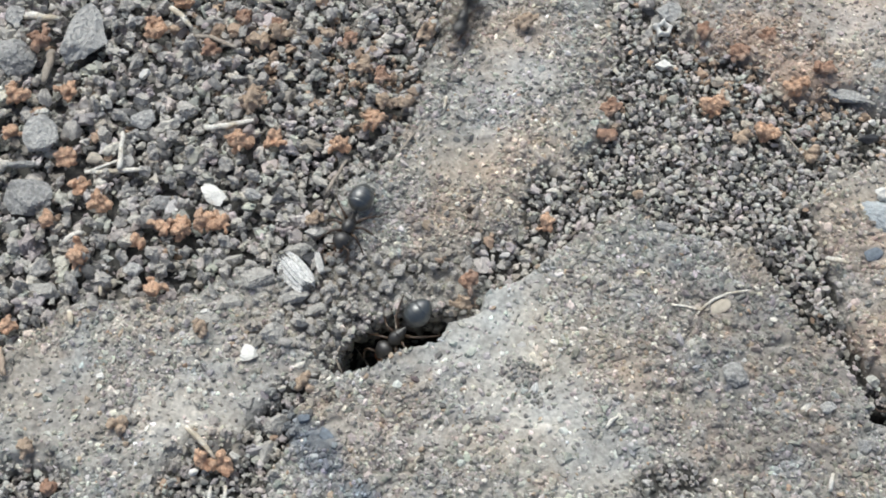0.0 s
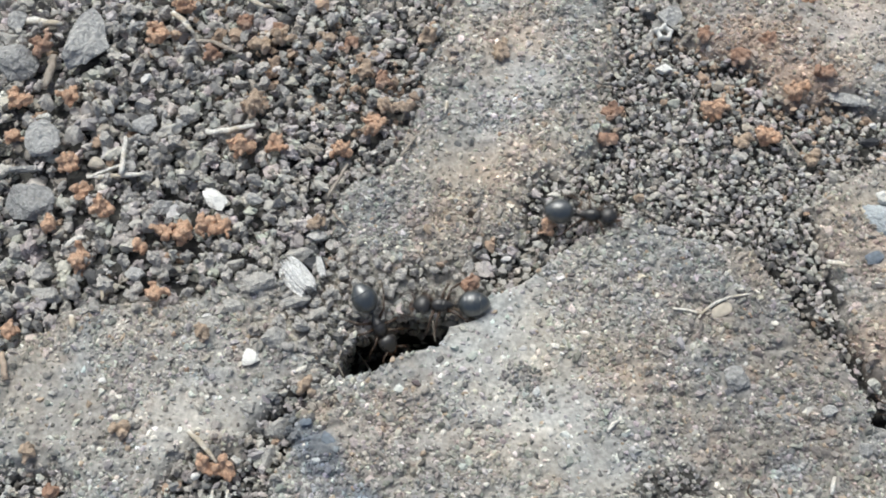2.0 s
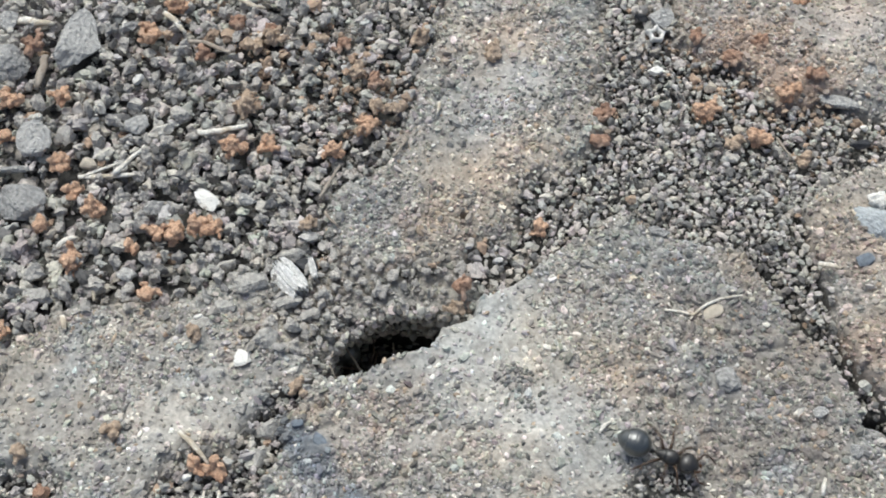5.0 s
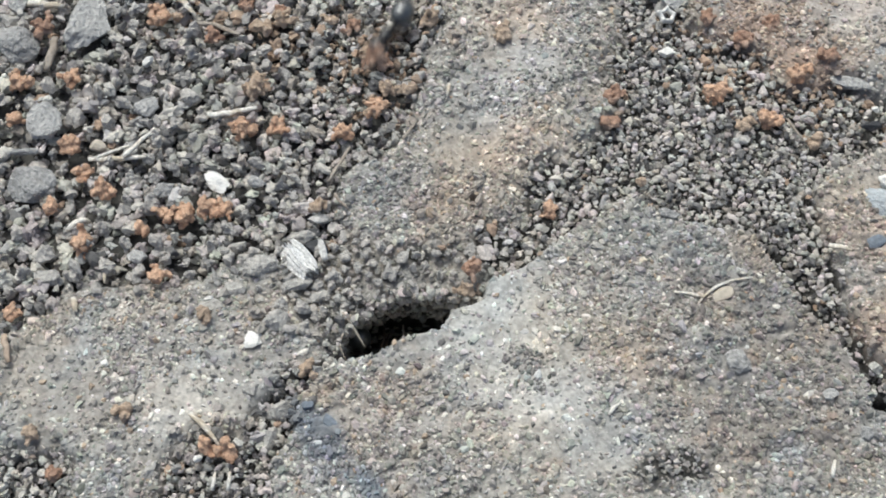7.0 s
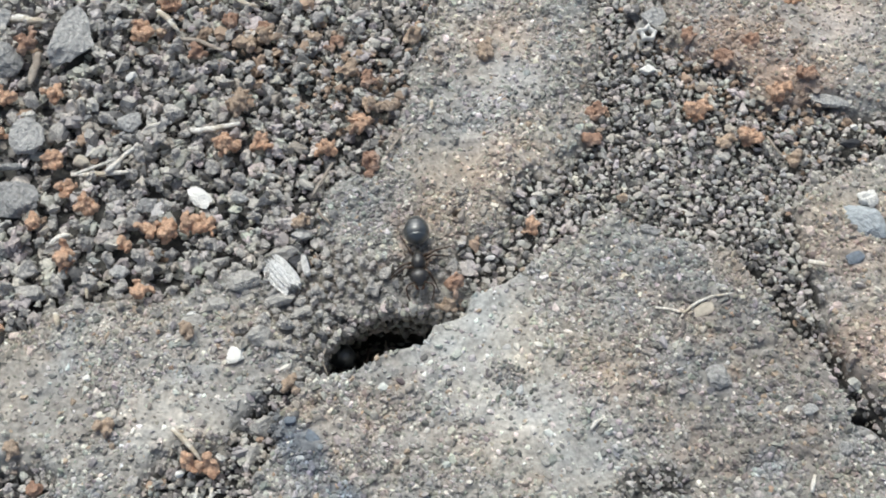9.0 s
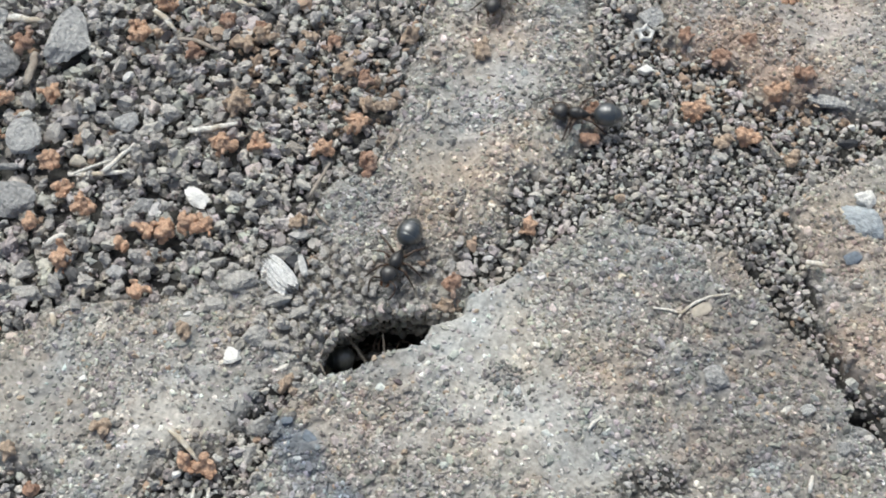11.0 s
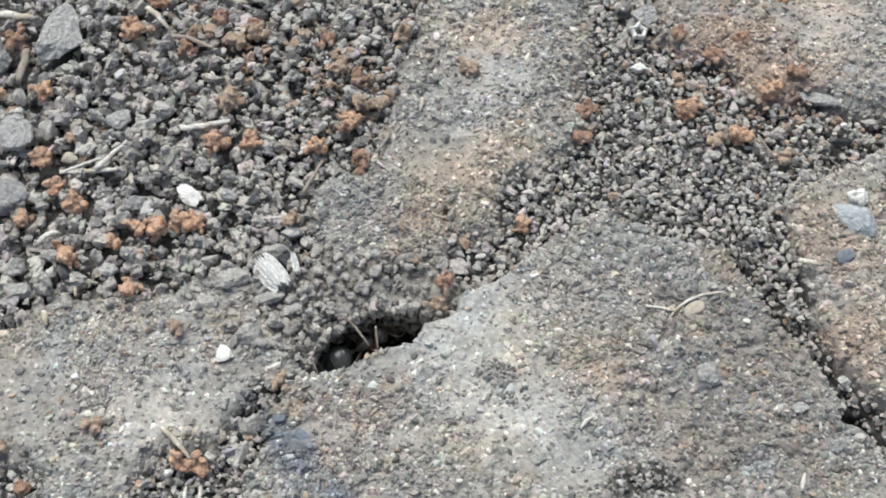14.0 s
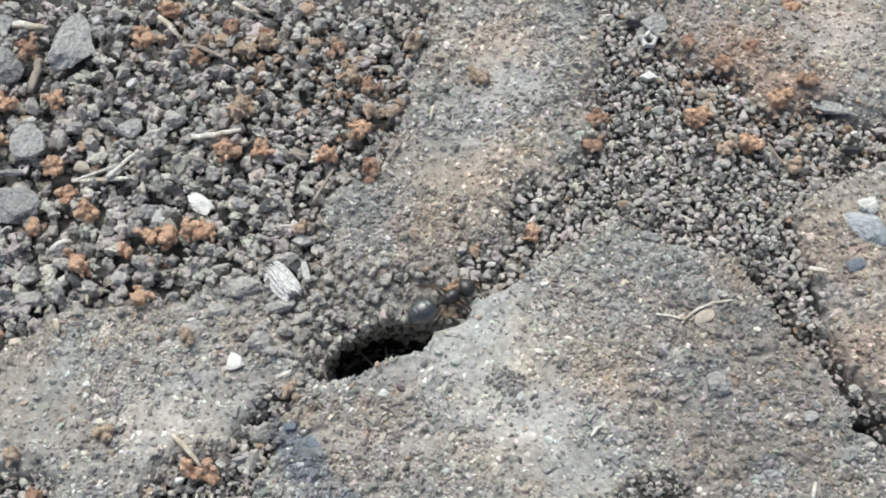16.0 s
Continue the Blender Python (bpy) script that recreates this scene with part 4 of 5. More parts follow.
for lo, hi, colour in ((0, 0.02, (0.70, 0.66, 0.58)), (0.02, 0.045, (0.42, 0.335, 0.25)), (0.07, 0.12, (0.18, 0.172, 0.16)), (0.12, 0.123, (0.40, 0.29, 0.21))):
    hit = (pick >= lo) & (pick < hi)
    c[hit] = np.array(colour) * rng.uniform(0.85, 1.15, hit.sum())[:, None]
heap("sand_grains", np.stack([x, y, height(x, y)], 1), s, c, 1, 0.4, grain_mat, "tan, grey and white sand grains bedded in firm earth", "sand")

# dark grit caught in shallow dents of the paving stone and the tongue
spots = []
for (px, py), reach, n in (((3.38, -6.90), 1.0, 55), ((6.42, -6.01), 0.35, 14), ((4.36, -8.14), 0.9, 26), ((5.47, 10.48), 1.6, 30), ((7.21, 12.51), 1.2, 26), ((10.44, -9.66), 0.8, 18), ((7.64, 14.59), 0.5, 10)):
    way, far = rng.uniform(0, 2 * math.pi, n), reach * np.sqrt(rng.uniform(0, 1, n))
    spots.append(np.stack([px + far * np.cos(way), py + 0.8 * far * np.sin(way)], 1))
x, y = np.concatenate(spots).T
s = rng.uniform(0.09, 0.22, len(x))
heap("dark_grit", np.stack([x, y, height(x, y) + s * 0.2], 1), s, palette(len(x), (0.20, 0.196, 0.182), 0.35, ((0.3, (0.34, 0.32, 0.29)),)), 1, 0.4, grain_mat, "dark grey grit caught in dents of the firm earth", "grit")

# crumbs clinging to the walls of the nest hole and the crack
x, y = scatter(0.19, -9, 3, -8, -1)
d = inside(x, y, HOLE)
keep = (d > -0.45) & (d < 0.45) & (firmness(x, y) < 0.6)
x, y = x[keep], y[keep]
s = rng.uniform(0.13, 0.32, len(x))
z = height(x, y)
heap("wall_crumbs", np.stack([x, y + undercut(x, y, z), z], 1), s, palette(len(x), GREY, 0.25, ODD), 2, 0.28, grain_mat, "grey soil crumbs clinging to the nest hole's wall", "soil")
x, y = scatter(0.075, -9, 3, -8, -1)
d = inside(x, y, HOLE)
keep = (d > 0.0) & (d < 0.16) & (inside(x, y - 0.3, HOLE) > d)
x, y = x[keep], y[keep]
z = -0.2 - 6.0 * rng.uniform(0, 1, len(x)) ** 1.3
s = rng.uniform(0.14, 0.30, len(x))
heap("wall_crumbs", np.stack([x, y + undercut(x, y, z), z], 1), s, palette(len(x), GREY, 0.25, ODD), 2, 0.28, grain_mat, "grey soil crumbs deeper down the nest hole's back wall", "soil")
x, y = scatter(0.3, 16, 29, -12, 2)
d = along(x, y, CRACK)
keep = (d < 0.5) & (rng.uniform(0, 1, len(x)) < 0.55)
x, y = x[keep], y[keep]
s = rng.uniform(0.15, 0.32, len(x))
heap("crack_crumbs", np.stack([x, y, height(x, y) + 0.05], 1), s, palette(len(x), GREY, 0.25, ODD), 2, 0.28, grain_mat, "grey soil crumbs lying in the crack", "soil")

# in the nest hole: two strokes standing in for ant limbs, then a rootlet
long_limb_stroke = stalk([(-6.01, -4.08), (-5.38, -4.86), (-4.82, -5.76)], 0.05, stalk_mat, "rootlet", "thin pale stroke in the nest hole standing in for an ant limb", "rootlet", span=(-0.1, -0.9))
short_limb_stroke = stalk([(-2.80, -4.11), (-2.76, -4.60), (-2.69, -5.15)], 0.05, stalk_mat, "rootlet", "short pale stroke in the nest hole standing in for an ant limb", "rootlet", span=(-0.1, -0.6))
stalk([(-5.90, -5.24), (-6.14, -5.79), (-5.78, -6.58)], 0.05, stalk_mat, "rootlet", "short pale rootlet at the nest hole's edge", "rootlet", span=(-0.1, -0.5))


# ---- the ants ----
def lathe(profile, squash=(1, 1), sides=20):
    """A body turned about the x axis: profile of (x, radius) in mm."""
    bm = bmesh.new()
    rings = []
    for x, r in profile:
        rings.append([bm.verts.new((x * MM, r * squash[0] * math.cos(2 * math.pi * j / sides) * MM, r * squash[1] * math.sin(2 * math.pi * j / sides) * MM)) for j in range(sides)])
    for a, b in zip(rings, rings[1:]):
        for j in range(sides):
            bm.faces.new((a[j], a[(j + 1) % sides], b[(j + 1) % sides], b[j]))
    bm.faces.new(rings[0])
    bm.faces.new(rings[-1][::-1])
    bmesh.ops.recalc_face_normals(bm, faces=bm.faces)
    return bm


def egg(x0, x1, r, front=0.5, n=14, steps=(), blunt=0.62):
    """An egg-shaped profile from x0 to x1, with overlapping segment steps."""
    out = []
    for i in range(n + 1):
        u = i / n
        k = math.sin(math.pi * u ** (math.log(0.5) / math.log(front))) ** blunt
        out.append((x0 + (x1 - x0) * u, max(0.012, r * k)))
    done = []
    for x, k in out:
        done.append((x, k))
    for s in steps:
        x = x0 + (x1 - x0) * s
        k = float(np.interp(x, [p[0] for p in out], [p[1] for p in out]))
        done += [(x, k * 1.004), (x + 0.015, k * 0.985)]
    return sorted(done)


def tube(points, radii, sides=6):
    bm = bmesh.new()
    rings = []
    pts = [Vector(p) for p in points]
    for i, p in enumerate(pts):
        d = (pts[min(i + 1, len(pts) - 1)] - pts[max(i - 1, 0)]).normalized()
        a = d.orthogonal().normalized()
        b = d.cross(a)
        rings.append([bm.verts.new((p + radii[i] * (a * math.cos(2 * math.pi * j / sides) + b * math.sin(2 * math.pi * j / sides))) * MM) for j in range(sides)])
    for a, b in zip(rings, rings[1:]):
        # join each ring to the nearest start of the next, so that the tube does not twist
        k = min(range(sides), key=lambda s: sum((a[j].co - b[(j + s) % sides].co).length for j in range(sides)))
        for j in range(sides):
            bm.faces.new((a[j], a[(j + 1) % sides], b[(j + 1 + k) % sides], b[(j + k) % sides]))
    bm.faces.new(rings[0])
    bm.faces.new(rings[-1])
    bmesh.ops.recalc_face_normals(bm, faces=bm.faces)
    return bm


# coxa place, knee, ankle, toe for the legs of one side, relative to the coxa
LEGS = [((0.72, 0.16, 0.50), [(0, 0, 0), (0.30, 0.50, 0.28), (0.62, 0.95, -0.22), (0.90, 1.22, -0.47)]),
        ((0.42, 0.17, 0.48), [(0, 0, 0), (-0.02, 0.62, 0.32), (-0.05, 1.20, -0.20), (0.05, 1.55, -0.45)]),
        ((0.14, 0.16, 0.50), [(0, 0, 0), (-0.45, 0.62, 0.35), (-1.05, 1.10, -0.18), (-1.45, 1.35, -0.47)])]


def build_ant(label):
    ant = tagged(new("ant"), label, "ant", "ants of the nest")
    gaster = part("gaster", lathe(egg(-2.24, -0.48, 0.71, 0.55, 20, (0.30, 0.52, 0.74), 0.5), (1.0, 0.95), 24), gaster_mat, ant, "round glossy black gaster")
    gaster.location.z = 0.88 * MM
    petiole = part("petiole", lathe(egg(-0.62, -0.28, 0.13, 0.5, 8), (1.0, 1.9), 12), cuticle, ant)
    petiole.location.z = 0.62 * MM
    trunk = part("mesosoma", lathe(egg(-0.40, 1.02, 0.42, 0.64, 14, steps=(0.42,)), (0.92, 1.0), 18), cuticle, ant)
    trunk.location.z = 0.66 * MM
    neck = part("neck", tube([(0.9, 0, 0.66), (1.05, 0, 0.68)], [0.12, 0.10], 8), cuticle, ant)
    head = part("head", lathe(egg(-0.52, 0.54, 0.53, 0.42, 14), (1.0, 0.78), 20), cuticle, ant)
    head.location = (1.42 * MM, 0, 0.68 * MM)
    for side in (1, -1):
        bm = bmesh.new()
        bmesh.ops.create_uvsphere(bm, u_segments=10, v_segments=7, radius=0.11 * MM)
        eye = part("eye", bm, eye_mat, head)
        eye.location, eye.scale = (0.02 * MM, side * 0.40 * MM, 0.16 * MM), (1.2, 0.6, 1.0)
        part("mandible", tube([(0.40, side * 0.20, -0.10), (0.58, side * 0.17, -0.14), (0.68, side * 0.03, -0.15)], [0.09, 0.07, 0.02]), jaw_mat, head)
        part("antenna", tube([(0.30, side * 0.16, 0.10), (0.52, side * 0.62, 0.24), (0.68, side * 0.74, 0.14), (0.98, side * 0.70, -0.05), (1.25, side * 0.58, -0.22)],
                             [0.045, 0.05, 0.045, 0.05, 0.045]), leg_mat, head)
    legs = []
    for side in (1, -1):
        for k, (root, pts) in enumerate(LEGS):
            pts = [(px, side * py, pz) for px, py, pz in pts]
            a, b, c, d = [Vector(p) for p in pts]
            line = [a, a.lerp(b, 0.5), b, b.lerp(c, 0.5), c, c.lerp(d, 0.5), d]
            leg = part("leg", tube(line, [0.075, 0.095, 0.06, 0.065, 0.042, 0.03, 0.022]), leg_mat, ant)
            leg.location = (root[0] * MM, side * root[1] * MM, root[2] * MM)
            # alternating tripods
            legs.append((leg, (root[0], side * root[1], root[2]), side, (k + (side > 0)) % 2))
    return ant, legs


def lay_of(x, y, z, ry, rz):
    """Pose of an ant or pellet over the ground; z is counted from the surface outside the hole."""
    base = surface(x, y) + 0.12 if z > -0.2 else 0.0
    return pose(x * MM, y * MM, (base + z) * MM, 0, ry, rz)


def drive(build, rows):
    """Key the ant along its rows and swing its legs while it walks."""
    ant, legs = build
    track = []
    for t, x, y, z, pitch, heading in rows:
        track.append((t, lay_of(x, y, z, pitch, heading)))
    walk(ant, track)
    ts = [r[0] for r in rows]
    steps, phase, last = [], 0.0, None
    t = 0.0
    while t <= 16.0001:
        now = [float(np.interp(t, ts, [r[i] for r in rows])) for i in (1, 2, 5)]
        if last:
            phase += math.hypot(now[0] - last[0], now[1] - last[1]) * 2.2 + abs(now[2] - last[2]) * 0.03
        steps.append((t, phase))
        last = now
        t += 1 / 15
    for leg, root, side, group in legs:
        keys = []
        for i, (t, p) in enumerate(steps):
            still = 0 < i < len(steps) - 1 and steps[i - 1][1] == p == steps[i + 1][1]
            if still:
                continue
            a = p + group * math.pi
            keys.append((t, pose(root[0] * MM, root[1] * MM, root[2] * MM, side * 9 * max(0, math.cos(a)), 0, side * 20 * math.sin(a))))
        walk(leg, keys)


def motions():
    entering = [
        (0.00, -5.49, 1.89, 0.00, 0, -111),
        (0.30, -5.07, 1.59, 0.00, 0, -96),
        (0.60, -5.20, 1.38, 0.00, 0, -85),
        (0.90, -3.87, -0.10, 0.00, 0, -82),
        (1.20, -3.43, -0.21, 0.00, 0, -83),
        (1.50, -3.87, -0.77, 0.00, 0, -81),
        (1.65, -4.42, -1.84, 0.00, 0, -72),
        (1.80, -4.42, -2.66, -0.30, 15, -49),
        (2.10, -4.39, -3.31, -1.20, 35, -59),
        (2.40, -4.58, -4.12, -2.60, 35, -51),
        (2.80, -4.65, -4.15, -4.60, 35, -39),
        (3.20, -4.66, -3.92, -5.60, 10, -34),
        (10.60, -4.31, -4.45, -5.60, 10, -33),
        (11.30, -3.73, -3.97, -3.60, -5, 31),
        (12.10, -3.72, -4.03, -3.60, -5, 31),
        (13.00, -4.03, -4.34, -3.50, -5, 32),
        (14.00, -3.77, -4.08, -3.50, -5, 33),
        (14.80, -3.96, -4.18, -3.20, -8, 31),
        (15.10, -3.64, -3.80, -2.60, -10, 26),
        (15.30, -3.23, -3.41, -2.20, -15, 34),
        (15.45, -2.52, -3.21, -1.60, -25, 34),
        (15.60, -1.22, -2.38, -0.80, -25, 42),
        (15.80, -0.46, -2.21, -0.30, -15, 31),
        (16.00, 0.33, -2.35, 0.00, -5, 31),
    ]
    doorway = [
        (0.00, -2.44, -4.11, -0.90, 28, -141),
        (0.30, -2.33, -3.81, -0.80, 28, -143),
        (0.60, -2.03, -3.12, -0.60, 28, -135),
        (0.90, -1.80, -3.23, -0.50, 18, -158),
        (1.20, -1.23, -3.40, -0.40, 18, -156),
        (1.50, -1.37, -3.56, -0.40, 18, -146),
        (1.80, -0.77, -3.48, -0.40, 15, -151),
        (2.10, -0.14, -2.34, 0.00, 0, -201),
        (2.40, 0.03, -0.88, 0.00, 0, -237),
        (2.60, 0.75, -1.23, 0.00, 0, -272),
        (2.80, 1.09, -1.75, 0.00, 0, -303),
        (3.00, 1.65, -2.24, 0.00, 0, -321),
        (3.20, 2.35, -2.61, 0.00, 0, -339),
        (3.50, 3.17, -2.83, 0.00, 0, -363),
        (3.70, 4.04, -3.31, 0.00, 0, -376),
        (4.00, 4.55, -5.90, 0.00, 0, -426),
        (4.20, 5.80, -8.77, 0.00, 0, -418),
        (5.20, 11.23, -11.36, 0.00, 0, -374),
        (6.30, 17.97, -11.17, 0.00, 0, -329),
        (6.50, 20.37, -9.61, 0.00, 0, -325),
        (6.80, 22.41, -8.24, 0.00, 0, -320),
        (7.10, 25.23, -6.61, 0.00, 0, -334),
        (16.00, 26.41, -5.33, 0.00, 0, -334),
    ]
    crossing = [
        (0.00, 0.76, 16.21, 0.00, 0, -105),
        (0.15, -0.91, 13.00, 0.00, 0, -108),
        (0.30, -2.51, 9.47, 0.00, 0, -107),
        (0.40, -2.43, 7.12, 0.00, 0, -96),
        (0.60, -1.62, 4.94, 0.00, 0, -88),
        (0.75, -0.91, 3.72, 0.00, 0, -82),
        (0.90, 0.37, 3.20, 0.00, 0, -86),
        (1.20, 0.62, 1.46, 0.00, 0, -96),
        (1.50, 0.97, 2.57, 0.00, 0, -80),
        (1.60, 2.22, 2.55, 0.00, 0, -37),
        (1.70, 3.78, 2.53, 0.00, 0, -33),
        (1.80, 4.96, 2.48, 0.00, 0, -15),
        (2.10, 8.59, 2.44, 0.00, 0, -4),
        (2.40, 15.52, 2.60, 0.00, 0, -12),
        (2.60, 18.09, 2.47, 0.00, 0, 16),
        (2.80, 20.76, 3.59, 0.00, 0, 23),
        (2.95, 24.05, 4.16, 0.00, 0, 21),
        (3.10, 27.12, 4.90, 0.00, 0, 20),
        (16.00, 27.30, 4.80, 0.00, 0, 20),
    ]
    climbing = [
        (0.00, 23.27, -10.23, 0.00, 0, 127),
        (2.70, 23.36, -9.14, 0.00, 0, 127),
        (2.90, 21.04, -5.07, -0.40, 0, 127),
        (3.00, 18.72, -1.76, 0.00, 0, 130),
        (3.20, 16.49, -0.26, 0.00, 0, 132),
        (3.35, 15.49, 2.80, 0.00, 0, 106),
        (3.50, 15.22, 6.08, 0.00, 0, 89),
        (3.70, 17.10, 11.79, 0.00, 0, 70),
        (3.80, 18.46, 13.97, 0.00, 0, 64),
        (4.00, 23.16, 18.18, 0.00, 0, 47),
        (4.20, 27.36, 22.46, 0.00, 0, 47),
        (16.00, 28.07, 22.91, 0.00, 0, 47),
    ]
    descending = [
        (0.00, -14.14, 21.00, 0.00, 0, -90),
        (2.15, -14.08, 21.02, 0.00, 0, -90),
        (2.40, -15.13, 15.16, 0.00, 0, -93),
        (2.60, -16.92, 11.42, 0.00, 0, -105),
        (2.70, -17.44, 9.95, 0.00, 0, -104),
        (3.00, -17.34, 6.68, 0.00, 0, -96),
        (3.20, -17.95, 2.59, 0.00, 0, -97),
        (3.40, -18.83, -0.85, 0.00, 0, -94),
        (3.50, -18.87, -3.08, 0.00, 0, -93),
        (3.60, -18.04, -5.17, 0.00, 0, -79),
        (3.70, -16.47, -7.42, 0.00, 0, -70),
        (3.85, -13.91, -9.34, 0.00, 0, -46),
        (4.00, -10.99, -10.83, 0.00, 0, -31),
        (4.20, -9.38, -11.35, 0.00, 0, -29),
        (4.60, -5.87, -14.00, 0.00, 0, -34),
        (5.20, -0.85, -17.56, 0.00, 0, -33),
        (16.00, -0.52, -17.41, 0.00, 0, -33),
    ]
    passing = [
        (0.00, 14.19, -15.99, 0.00, 0, 80),
        (3.25, 14.90, -14.38, 0.00, 0, 81),
        (3.50, 15.62, -12.22, 0.00, 0, 72),
        (3.70, 17.32, -11.28, 0.00, 0, 45),
        (3.85, 19.08, -10.07, 0.00, 0, 42),
        (4.00, 21.48, -7.58, 0.00, 0, 50),
        (4.20, 25.44, -4.28, 0.00, 0, 42),
        (4.40, 29.48, -0.64, 0.00, 0, 42),
        (16.00, 30.12, -0.36, 0.00, 0, 42),
    ]
    carrying = [
        (0.00, -1.87, 22.00, 0.00, 0, -103),
        (6.70, -1.63, 20.78, 0.00, 0, -103),
        (7.00, -3.89, 14.08, 0.00, 0, -123),
        (7.15, -4.12, 9.80, 0.00, 0, -103),
        (7.30, -3.97, 6.22, 0.00, 0, -89),
        (7.45, -2.38, 1.68, 0.00, 0, -81),
        (7.60, -1.59, -0.50, 0.00, 0, -91),
        (8.00, -1.45, -1.17, 0.00, 0, -85),
        (8.40, -1.02, -0.23, 0.00, 0, -86),
        (8.70, -1.13, -0.27, 0.00, 0, -84),
        (9.00, -1.12, -0.08, 0.00, 0, -86),
        (9.20, -1.00, 0.20, 0.00, 0, -86),
        (10.20, -1.50, -0.06, 0.00, 0, -104),
        (11.30, -2.29, -0.03, 0.00, 0, -128),
        (11.50, -2.54, -0.10, 0.00, 0, -145),
        (11.80, -2.71, -0.29, 0.00, 0, -157),
        (12.10, -5.13, -0.44, 0.00, 0, -184),
        (12.30, -7.62, -0.38, 0.00, 0, -187),
        (12.50, -10.30, -0.96, 0.00, 0, -191),
        (12.60, -12.39, -0.32, 0.00, 0, -197),
        (12.80, -15.77, 1.12, 0.00, 0, -209),
        (13.00, -17.28, 0.67, 0.00, 0, -182),
        (13.20, -17.83, -0.72, 0.00, 0, -157),
        (13.30, -18.71, -1.96, 0.00, 0, -142),
        (13.45, -20.39, -4.40, 0.00, 0, -137),
        (13.60, -22.33, -7.38, 0.00, 0, -141),
        (13.90, -25.91, -10.31, 0.00, 0, -143),
        (16.00, -26.48, -9.84, 0.00, 0, -143),
    ]
    searching = [
        (0.00, 3.31, 22.80, 0.00, 0, -96),
        (10.70, 4.16, 21.34, 0.00, 0, -102),
        (11.30, 3.35, 13.83, 0.00, 0, -106),
        (11.50, 4.98, 13.23, 0.00, 0, -72),
        (11.65, 5.77, 13.80, 0.00, 0, -34),
        (11.80, 6.54, 14.14, 0.00, 0, -13),
        (12.10, 8.87, 14.22, 0.00, 0, -2),
        (12.30, 11.31, 15.35, 0.00, 0, 11),
        (12.50, 15.34, 15.43, 0.00, 0, -8),
        (12.60, 17.86, 14.94, 0.00, 0, -6),
        (12.70, 21.27, 14.10, 0.00, 0, -11),
        (12.80, 24.78, 12.15, 0.00, 0, -22),
        (13.00, 29.08, 9.80, 0.00, 0, -27),
        (16.00, 29.61, 10.97, 0.00, 0, -27),
    ]
    turning = [
        (0.00, 30.06, 7.35, 0.00, 0, 176),
        (9.40, 30.15, 7.65, 0.00, 0, 176),
        (10.40, 15.50, 7.86, 0.00, 0, 168),
        (11.00, 8.53, 9.13, 0.00, 0, 172),
        (11.30, 7.87, 9.32, 0.00, 0, 173),
        (11.50, 8.19, 9.46, 0.00, 0, 167),
        (11.80, 9.33, 9.28, 0.00, 0, 139),
        (12.10, 10.83, 8.93, 0.00, 0, 118),
        (12.35, 11.62, 8.50, 0.00, 0, 99),
        (12.50, 12.38, 8.26, 0.00, 0, 81),
        (12.65, 13.65, 8.87, 0.00, 0, 63),
        (12.80, 15.74, 10.00, 0.00, 0, 35),
        (13.00, 18.39, 10.57, 0.00, 0, 23),
        (13.30, 22.80, 12.45, 0.00, 0, 15),
        (13.60, 26.60, 13.51, 0.00, 0, 16),
        (13.90, 31.69, 15.86, 0.00, 0, 17),
        (16.00, 31.40, 16.60, 0.00, 0, 17),
    ]
    nudged = [
        (0.00, -20.25, -0.02, 0.10, 0, 0),
        (12.95, -20.25, -0.02, 0.10, 0, 0),
        (13.20, -19.51, -0.05, 0.10, 0, 35),
        (16.00, -19.51, -0.05, 0.10, 0, 35),
    ]
    dropped = [
        (0.00, 4.34, 15.81, 0.50, 0, 0),
        (0.10, 3.92, 15.30, 0.40, 0, 20),
        (0.30, 2.69, 14.05, 0.10, 0, 60),
        (11.40, 2.56, 14.09, 0.10, 0, 60),
        (11.75, 2.17, 12.52, 0.10, 0, 125),
        (16.00, 2.17, 12.52, 0.10, 0, 125),
    ]
    delivered = [
        (0.00, -1.58, 24.68, 0.30, 0, 0),
        (6.70, -1.58, 24.68, 0.30, 0, 0),
        (7.00, -4.81, 12.11, 0.80, 0, 30),
        (7.25, -4.11, 6.88, 0.70, 0, 60),
        (7.45, -4.03, 6.21, 0.10, 0, 80),
        (16.00, -4.03, 6.21, 0.10, 0, 80),
    ]
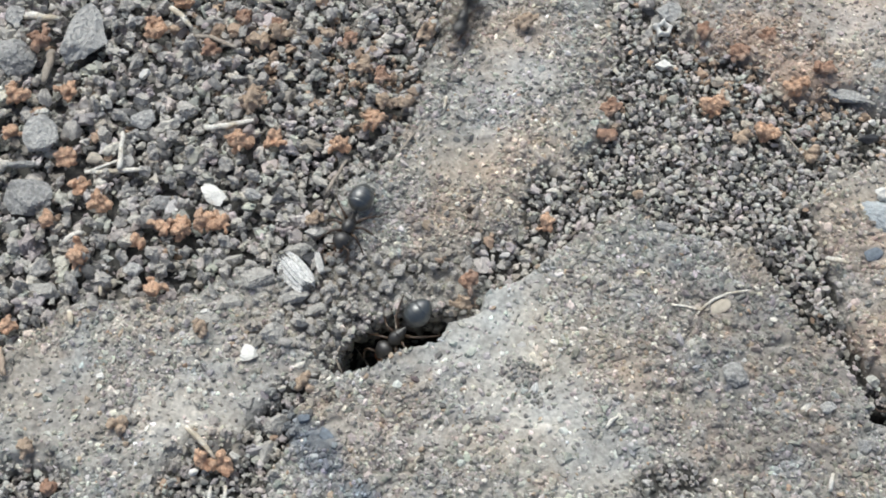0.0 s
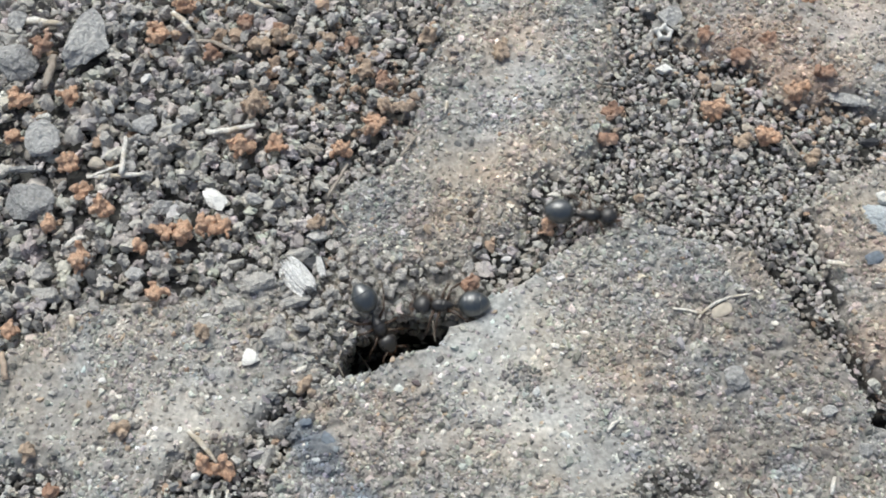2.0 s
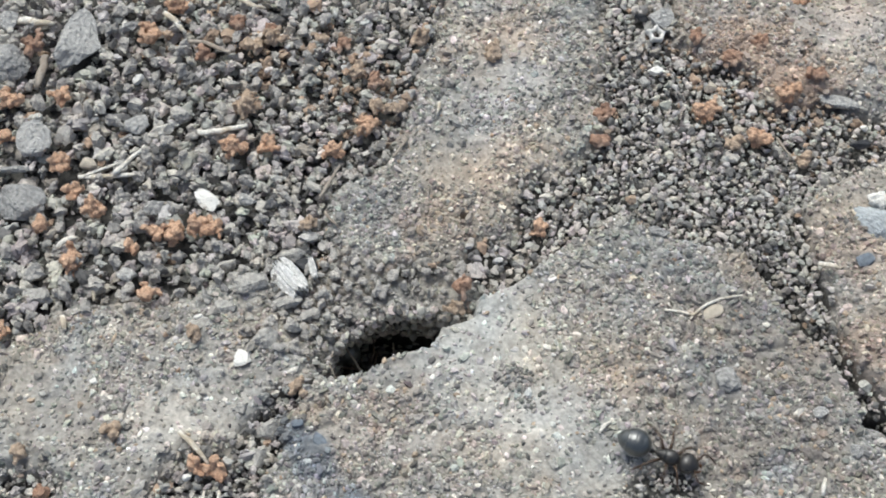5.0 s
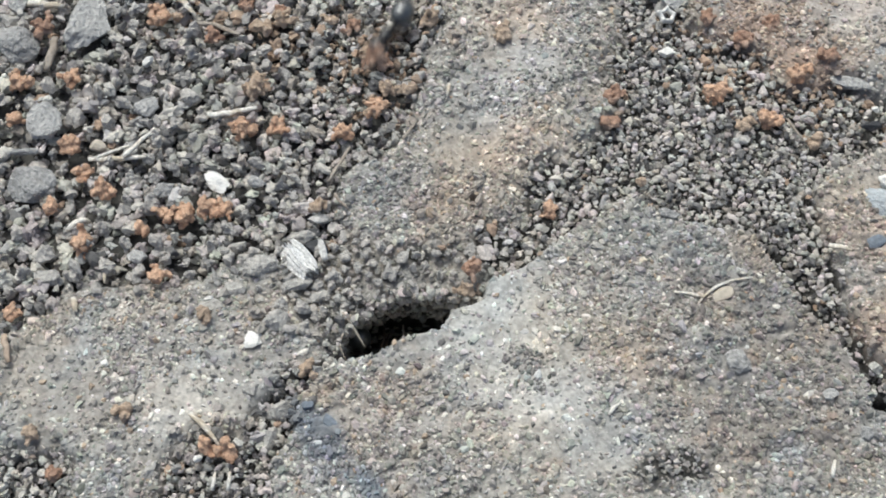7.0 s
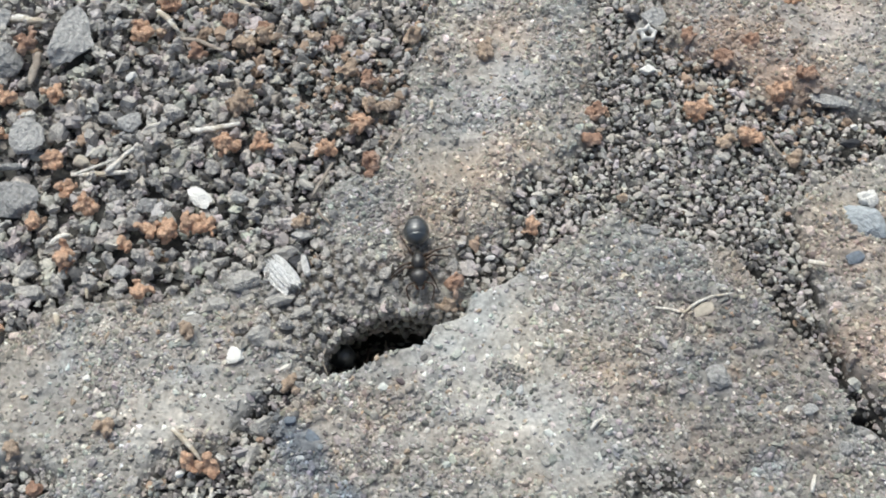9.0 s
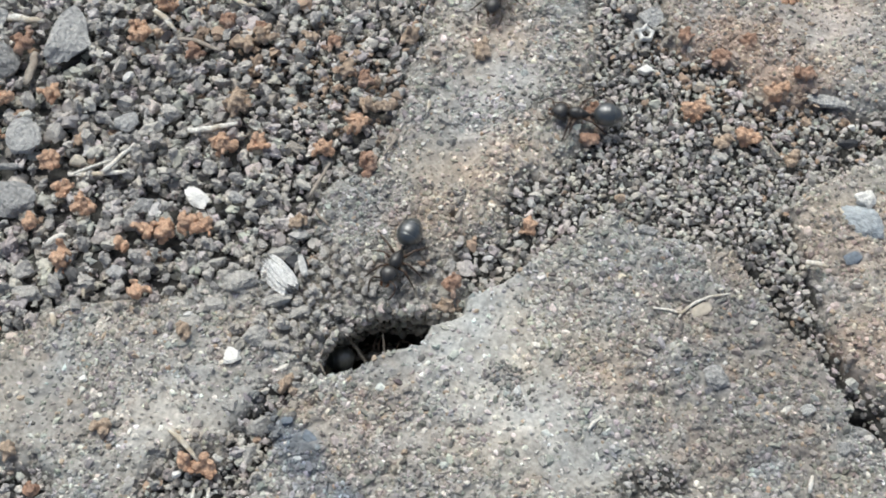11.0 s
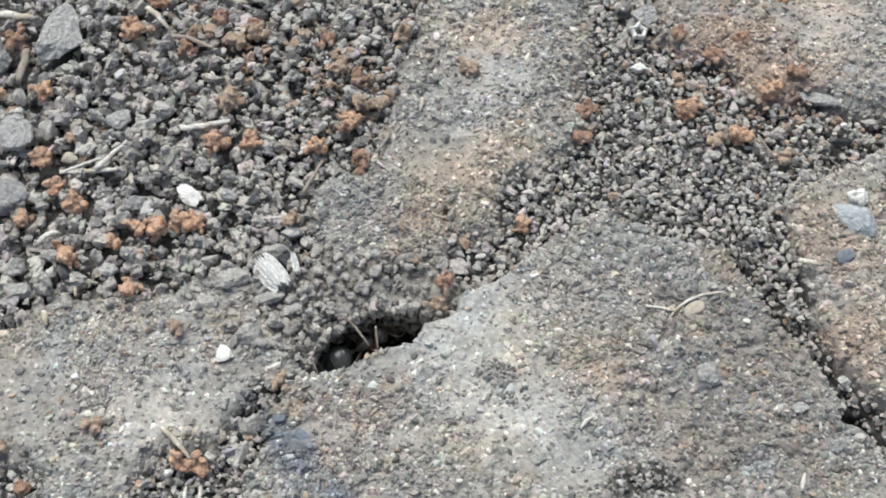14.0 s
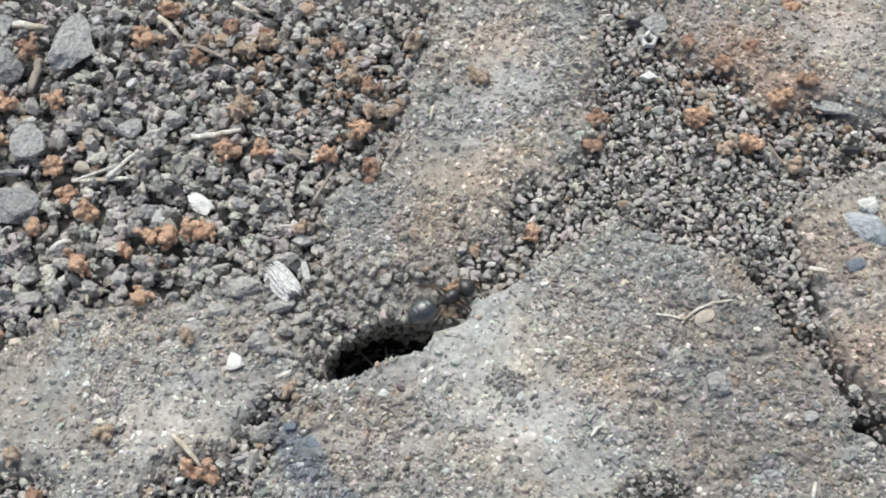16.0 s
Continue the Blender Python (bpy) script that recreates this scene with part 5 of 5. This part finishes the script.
    # the two limb stand-ins rise into view in the hole and sink again
    long_limb_rows = [
        (0.00, -5.57, -3.11, -5.00, 0, 0),
        (4.30, -5.57, -3.11, -5.00, 0, 0),
        (6.20, -6.02, -4.03, -0.10, 0, 0),
        (8.60, -6.02, -4.03, -0.10, 0, 0),
        (9.10, -5.50, -3.18, -5.00, 0, 0),
        (10.80, -5.50, -3.18, -5.00, 0, 0),
        (11.20, -4.58, -3.34, -0.10, 0, 8),
        (14.60, -4.58, -3.34, -0.10, 0, 8),
        (15.10, -4.62, -2.76, -5.00, 0, 8),
        (16.00, -4.62, -2.76, -5.00, 0, 8),
    ]
    short_limb_rows = [
        (0.00, -3.05, -3.47, -0.10, 0, 0),
        (1.20, -2.81, -3.47, -0.10, 0, 0),
        (1.90, -1.14, -3.50, -0.05, 0, 0),
        (2.30, -1.14, -3.50, -0.05, 0, 0),
        (2.80, -3.02, -2.58, -5.00, 0, 0),
        (10.80, -3.02, -2.58, -5.00, 0, 0),
        (11.20, -2.80, -4.06, -0.10, 0, 0),
        (14.60, -2.80, -4.06, -0.10, 0, 0),
        (15.10, -3.02, -2.58, -5.00, 0, 0),
        (16.00, -3.02, -2.58, -5.00, 0, 0),
    ]
    drive(build_ant("black worker ant going down into the nest hole"), entering)
    drive(build_ant("black worker ant leaving the nest hole over the paving stone"), doorway)
    drive(build_ant("black worker ant crossing the fine soil"), crossing)
    drive(build_ant("black worker ant climbing out of the crack"), climbing)
    drive(build_ant("black worker ant running down over coarse crumbs"), descending)
    drive(build_ant("black worker ant passing over the paving stone"), passing)
    drive(build_ant("black worker ant carrying a clay pellet to the nest rim"), carrying)
    drive(build_ant("black worker ant searching over firm earth"), searching)
    drive(build_ant("black worker ant turning on the fine soil"), turning)
    # a passing ant knocks the leaning straw over
    x, y, z = leaning_straw.location
    walk(leaning_straw, [(t, pose(x, y, z, 0, 0, turn)) for t, turn in ((0.0, 43), (2.66, 40), (2.82, -8), (3.0, 0), (16.0, 0))])
    for thing, rows in ((nudged_pellet, nudged), (dropped_pellet, dropped), (delivered_pellet, delivered)):
        walk(thing, [(t, lay_of(x, y, z, 0, turn)) for t, x, y, z, _, turn in rows])
    for thing, rows in ((long_limb_stroke, long_limb_rows), (short_limb_stroke, short_limb_rows)):
        walk(thing, [(t, pose(x * MM, y * MM, z * MM, 0, 0, turn)) for t, x, y, z, _, turn in rows])


motions()
